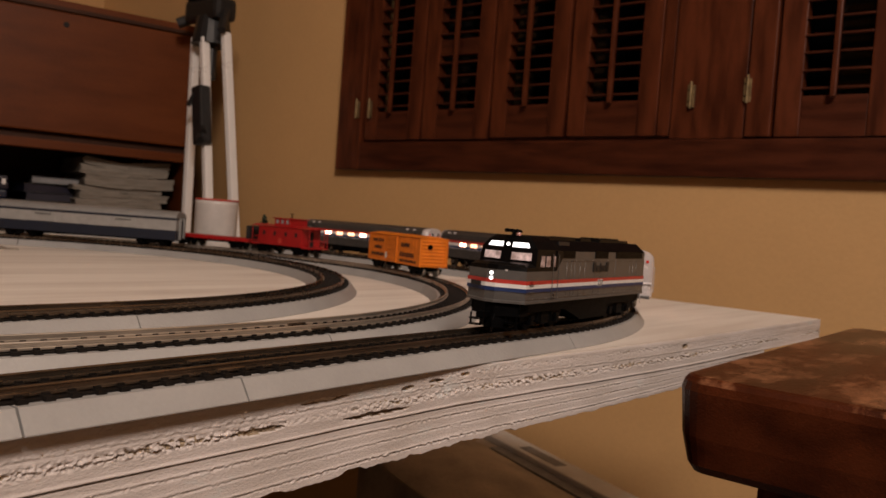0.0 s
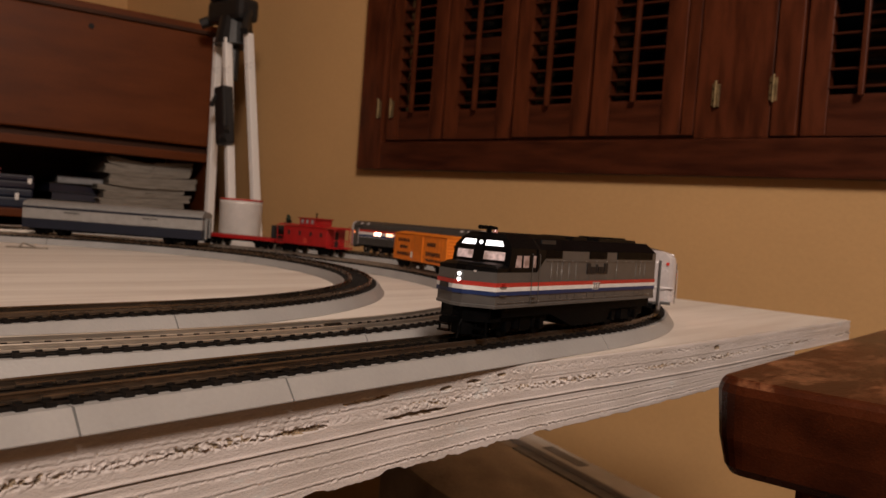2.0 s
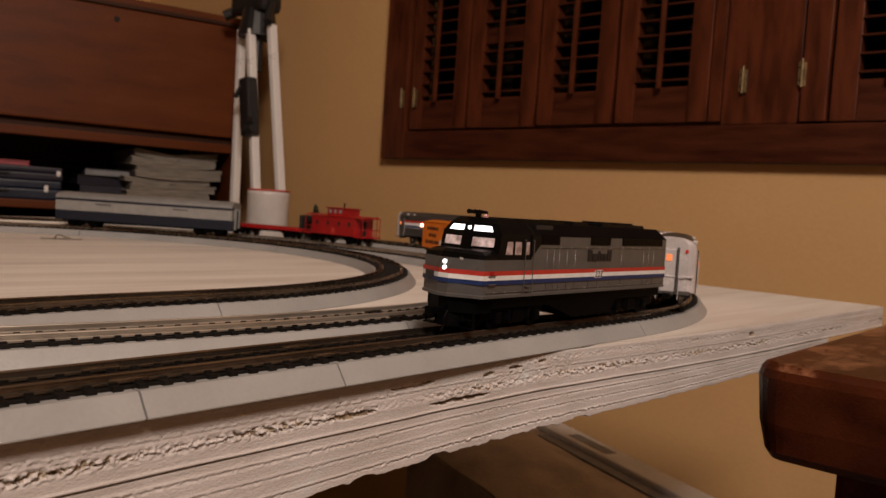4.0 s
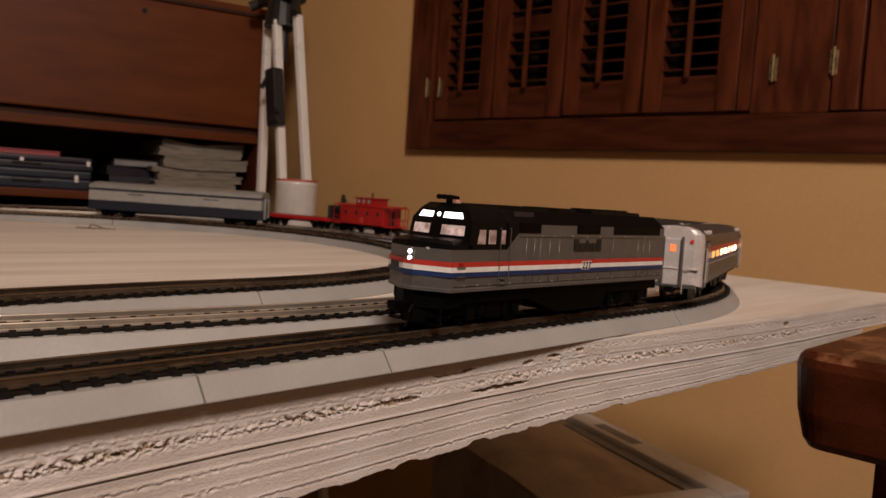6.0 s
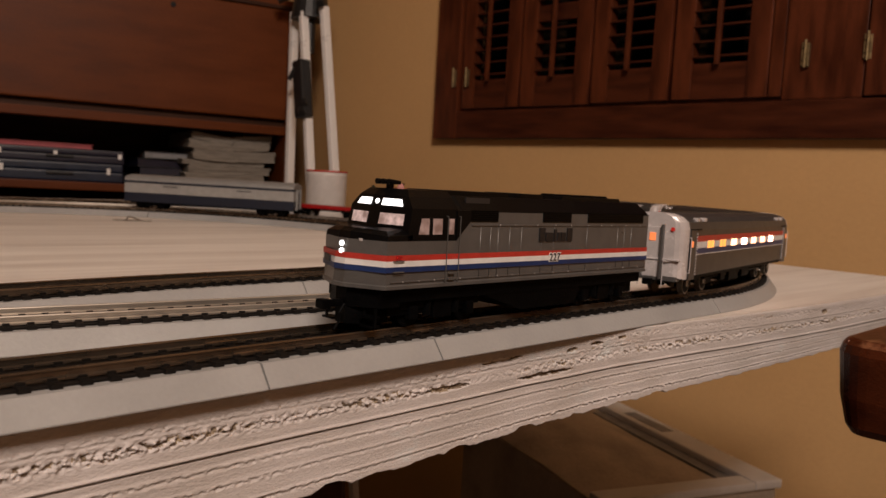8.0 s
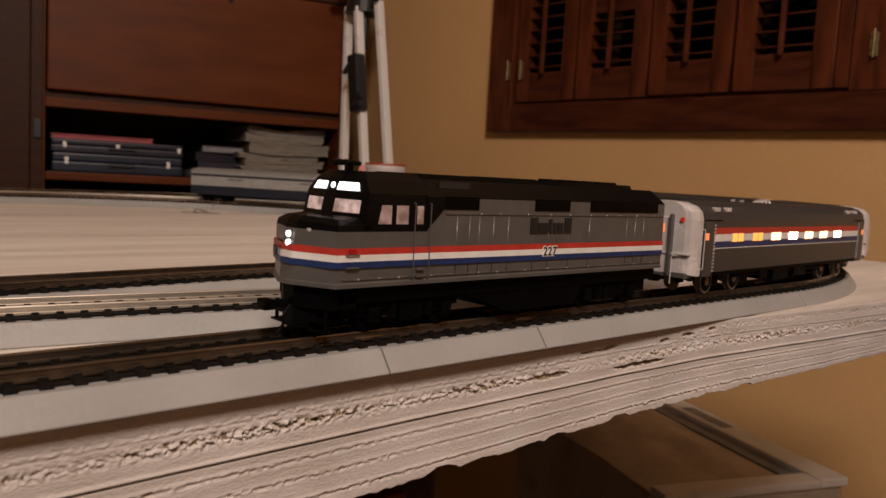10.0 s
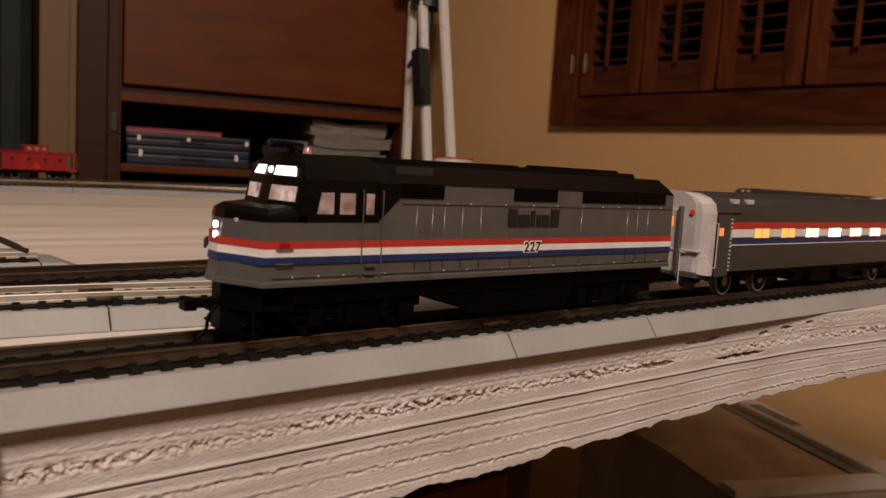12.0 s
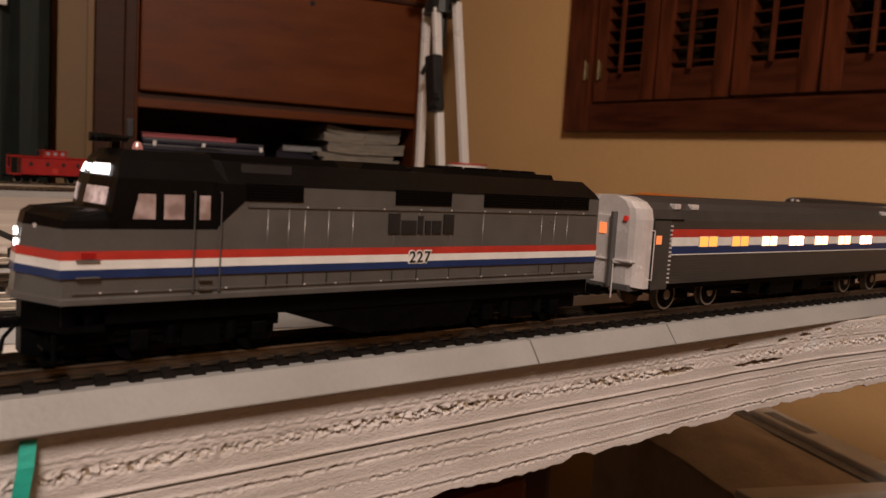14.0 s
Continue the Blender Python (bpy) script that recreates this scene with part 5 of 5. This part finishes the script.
def pot():
    t = thing("white_pot", "round white pot with a red rim on the board", "pot")
    bm = bmesh.new()
    lathe(bm, [(0.0288, 0.0), (0.0300, 0.002), (0.0311, 0.069), (0.0313, 0.0745), (0.0292, 0.0745), (0.0282, 0.006)], seg=40)
    part("body", bm, POTWHITE, t, smooth=True)
    bm = bmesh.new()
    lathe(bm, [(0.0294, 0.0743), (0.0316, 0.0743), (0.0318, 0.0762), (0.0312, 0.0770), (0.0292, 0.0768)], seg=40)
    part("rim", bm, POTRED, t, "red rim", True)
    t.matrix_basis = pose(-0.757, 0.609, BOARD + 0.0002)


pot()


def plant():
    t = thing("dark_figure_tree", "small dark green model tree behind the flat car", "model tree")
    bm = bmesh.new()
    rod(bm, (0, 0, 0), (0, 0, 0.045), 0.002, 8, 0.0008)
    part("trunk", bm, CABDARK, t)
    rnd = random.Random(8)
    vs, fs = [], []
    for i in range(420):
        h = rnd.uniform(0.006, 0.058)
        r = 0.017 * (1 - h / 0.064) * rnd.uniform(0.3, 1.1)
        a = rnd.uniform(0, 6.28)
        c = Vector((r * math.cos(a), r * math.sin(a), h))
        u = Vector((rnd.uniform(-1, 1), rnd.uniform(-1, 1), rnd.uniform(-1, 1))).normalized() * 0.003
        v = Vector((rnd.uniform(-1, 1), rnd.uniform(-1, 1), rnd.uniform(-1, 1))).normalized() * 0.0014
        k = len(vs)
        vs += [tuple(c - u), tuple(c + v), tuple(c + u), tuple(c - v)]
        fs.append((k, k + 1, k + 2, k + 3))
    me = bpy.data.meshes.new("crown")
    me.from_pydata(vs, [], fs)
    me.materials.append(shader("model_foliage", (0.02, 0.035, 0.015), 0.8, 0, 200, 0.2, 0))
    o = new("crown", me)
    o.parent = t
    t.matrix_basis = pose(-0.665, 0.625, BOARD)


plant()


def worn_table():
    t = thing("wooden_side_table", "worn reddish brown wooden table with rounded corner", "table")
    x0, x1, y0, y1, z0, z1 = 0.095, 0.70, 0.270, 0.66, 0.756, 0.803
    bm = bmesh.new()

    def outline(e):
        r = 0.018
        pts = []
        for cx, cy, a0 in ((x0 + r, y0 + r, 180), (x1 - r, y0 + r, 270), (x1 - r, y1 - r, 0), (x0 + r, y1 - r, 90)):
            for k in range(7):
                a = radians(a0 + 15 * k)
                pts.append((cx + (r - e) * math.cos(a), cy + (r - e) * math.sin(a)))
        return pts
    loft(bm, [[(x, y, z) for x, y in outline(e)] for z, e in ((z0, 0.0085), (z0 + 0.004, 0.0055), (z0 + 0.018, 0.002), (z1 - 0.007, 0.0), (z1 - 0.003, 0.0012), (z1 - 0.0008, 0.003), (z1, 0.0055))])
    top = part("top", bm, [TABLEWOOD, TABLETOP], t, "worn table top with pale scuffs")
    for p in top.data.polygons:
        p.material_index = 1 if p.normal.z > 0.35 else 0
    for x, y in ((x0 + 0.035, y0 + 0.03), (x1 - 0.09, y0 + 0.03), (x0 + 0.035, y1 - 0.09), (x1 - 0.09, y1 - 0.09)):
        part("leg", boxes((x, x + 0.055, y, y + 0.055, 0, z0 + 0.001), bevel=0.004), TABLEWOOD, t)
    part("apron", boxes((x0 + 0.09, x1 - 0.09, y0 + 0.040, y0 + 0.062, z0 - 0.07, z0 + 0.001)), TABLEWOOD, t)
    part("apron", boxes((x0 + 0.045, x0 + 0.067, y0 + 0.085, y1 - 0.09, z0 - 0.07, z0 + 0.001)), TABLEWOOD, t)


worn_table()


def support_chest():
    t = thing("wooden_chest", "dark brown wooden chest carrying the board", "chest")
    part("carcass", boxes((-0.95, -0.065, -0.80, 0.105, 0.0, 0.743), bevel=0.004), CABDARK, t)
    part("top", boxes((-0.965, -0.05, -0.815, 0.118, 0.742, 0.7700), bevel=0.004), CABDARK, t)
    for z in (0.08, 0.30, 0.52):
        d = part("drawer_front", boxes((-0.0655, -0.052, -0.77, 0.075, z, z + 0.20), bevel=0.004), CABWOOD, t)
        part("knob", rod(bmesh.new(), (-0.053, -0.35, z + 0.1), (-0.028, -0.35, z + 0.1), 0.014, 16), BRASS, d)


support_chest()


def carton():
    """A pale carton standing on the floor by the wall; local x runs along its far edge."""
    t = thing("storage_carton", "pale beige carton with white rim and dark slot on the floor", "carton")
    L, Wd, H = 0.40, 0.27, 0.511
    part("body", boxes((0, L, 0, Wd, 0, H - 0.012), bevel=0.006), CLOTH, t)
    part("rim", boxes((-0.004, L + 0.004, -0.004, 0.040, H - 0.012, H), bevel=0.003), PAPERWHITE, t, "white rim along the top")
    part("rim", boxes((-0.004, 0.026, 0.040, Wd, H - 0.012, H - 0.001), bevel=0.003), PAPERWHITE, t)
    part("slot", boxes((0.035, L - 0.06, 0.0405, 0.062, H - 0.012, H - 0.0085)), PAPERGREY, t, "dark slot beside the rim")
    part("label_patch", boxes((0.20, 0.30, 0.010, 0.030, H + 0.0002, H + 0.0008)), PAPERGREY, t)
    bm = bmesh.new()
    rows = []
    n = 18
    for i in range(n + 1):
        u = i / n
        rows.append([(0.03 + u * (L - 0.06), 0.064 + (Wd - 0.066) * k / n, H - 0.011 + (0.022 * math.sin(math.pi * k / n) ** 0.7 + 0.004 * noise.noise((u * 5, k * 0.3, 1))) * math.sin(math.pi * min(1, u * 1.2) * 0.5 + 0.001)) for k in range(n + 1)])
    loft(bm, rows, closed=False)
    part("bulging_lid", bm, CLOTH, t, smooth=True)
    t.matrix_basis = pose(-0.151, 0.897, 0, 0, 0, 156.3)


carton()


def tape():
    """A short strip that leans along the edge as it hangs down."""
    t = thing("teal_tape", "strip of teal tape stuck over the board edge", "tape")
    bm = bmesh.new()
    prof = [(0.0022, 0.7985), (0.0040, 0.7930), (0.0046, 0.7800), (0.0042, 0.7620), (0.0020, 0.7560)]

    def ring(y, back):
        return [(edge_x(y) + a - back, y - 0.16 * (0.7985 - z), z) for a, z in prof]
    loft(bm, [ring(y, 0.0) + ring(y, 0.0006)[::-1] for y in (-0.1562, -0.1545, -0.1528)])
    part("strip", bm, TEAL, t)


tape()


# ---- the train runs ----
# seconds, and where the near corner of the nose stands along the board edge
NOSE = [(0.0, 0.2515), (0.5, 0.2455), (1.0, 0.2290), (1.5, 0.2085), (2.0, 0.1985), (2.5, 0.1885), (3.0, 0.1785), (4.2, 0.1545), (5.5, 0.1240), (6.0, 0.1110), (6.5, 0.0971), (7.0, 0.0820), (8.2, 0.0440), (9.5, 0.0012), (10.0, -0.0180), (10.5, -0.0377), (11.0, -0.0571), (11.5, -0.0746), (12.0, -0.0895), (12.5, -0.1053), (13.0, -0.1194), (13.5, -0.1330), (14.0, -0.1464)]


def motions():
    loco_rows, coach_rows = [], [[] for _ in coaches]
    for t, y in NOSE:
        s = y + 0.75 + 0.0885
        loco_rows.append((t, vehicle_pose(OUTER, s - 0.056, s + 0.056)))
        c = s + 0.0862 + 0.0248 + CAR / 2
        for k, rows in enumerate(coach_rows):
            m = c + k * (CAR + 0.014)
            rows.append((t, vehicle_pose(OUTER, m - CAR / 2 + 0.0444, m + CAR / 2 - 0.0444)))
    walk(engine, loco_rows)
    for car, rows in zip(coaches, coach_rows):
        walk(car, rows)


motions()
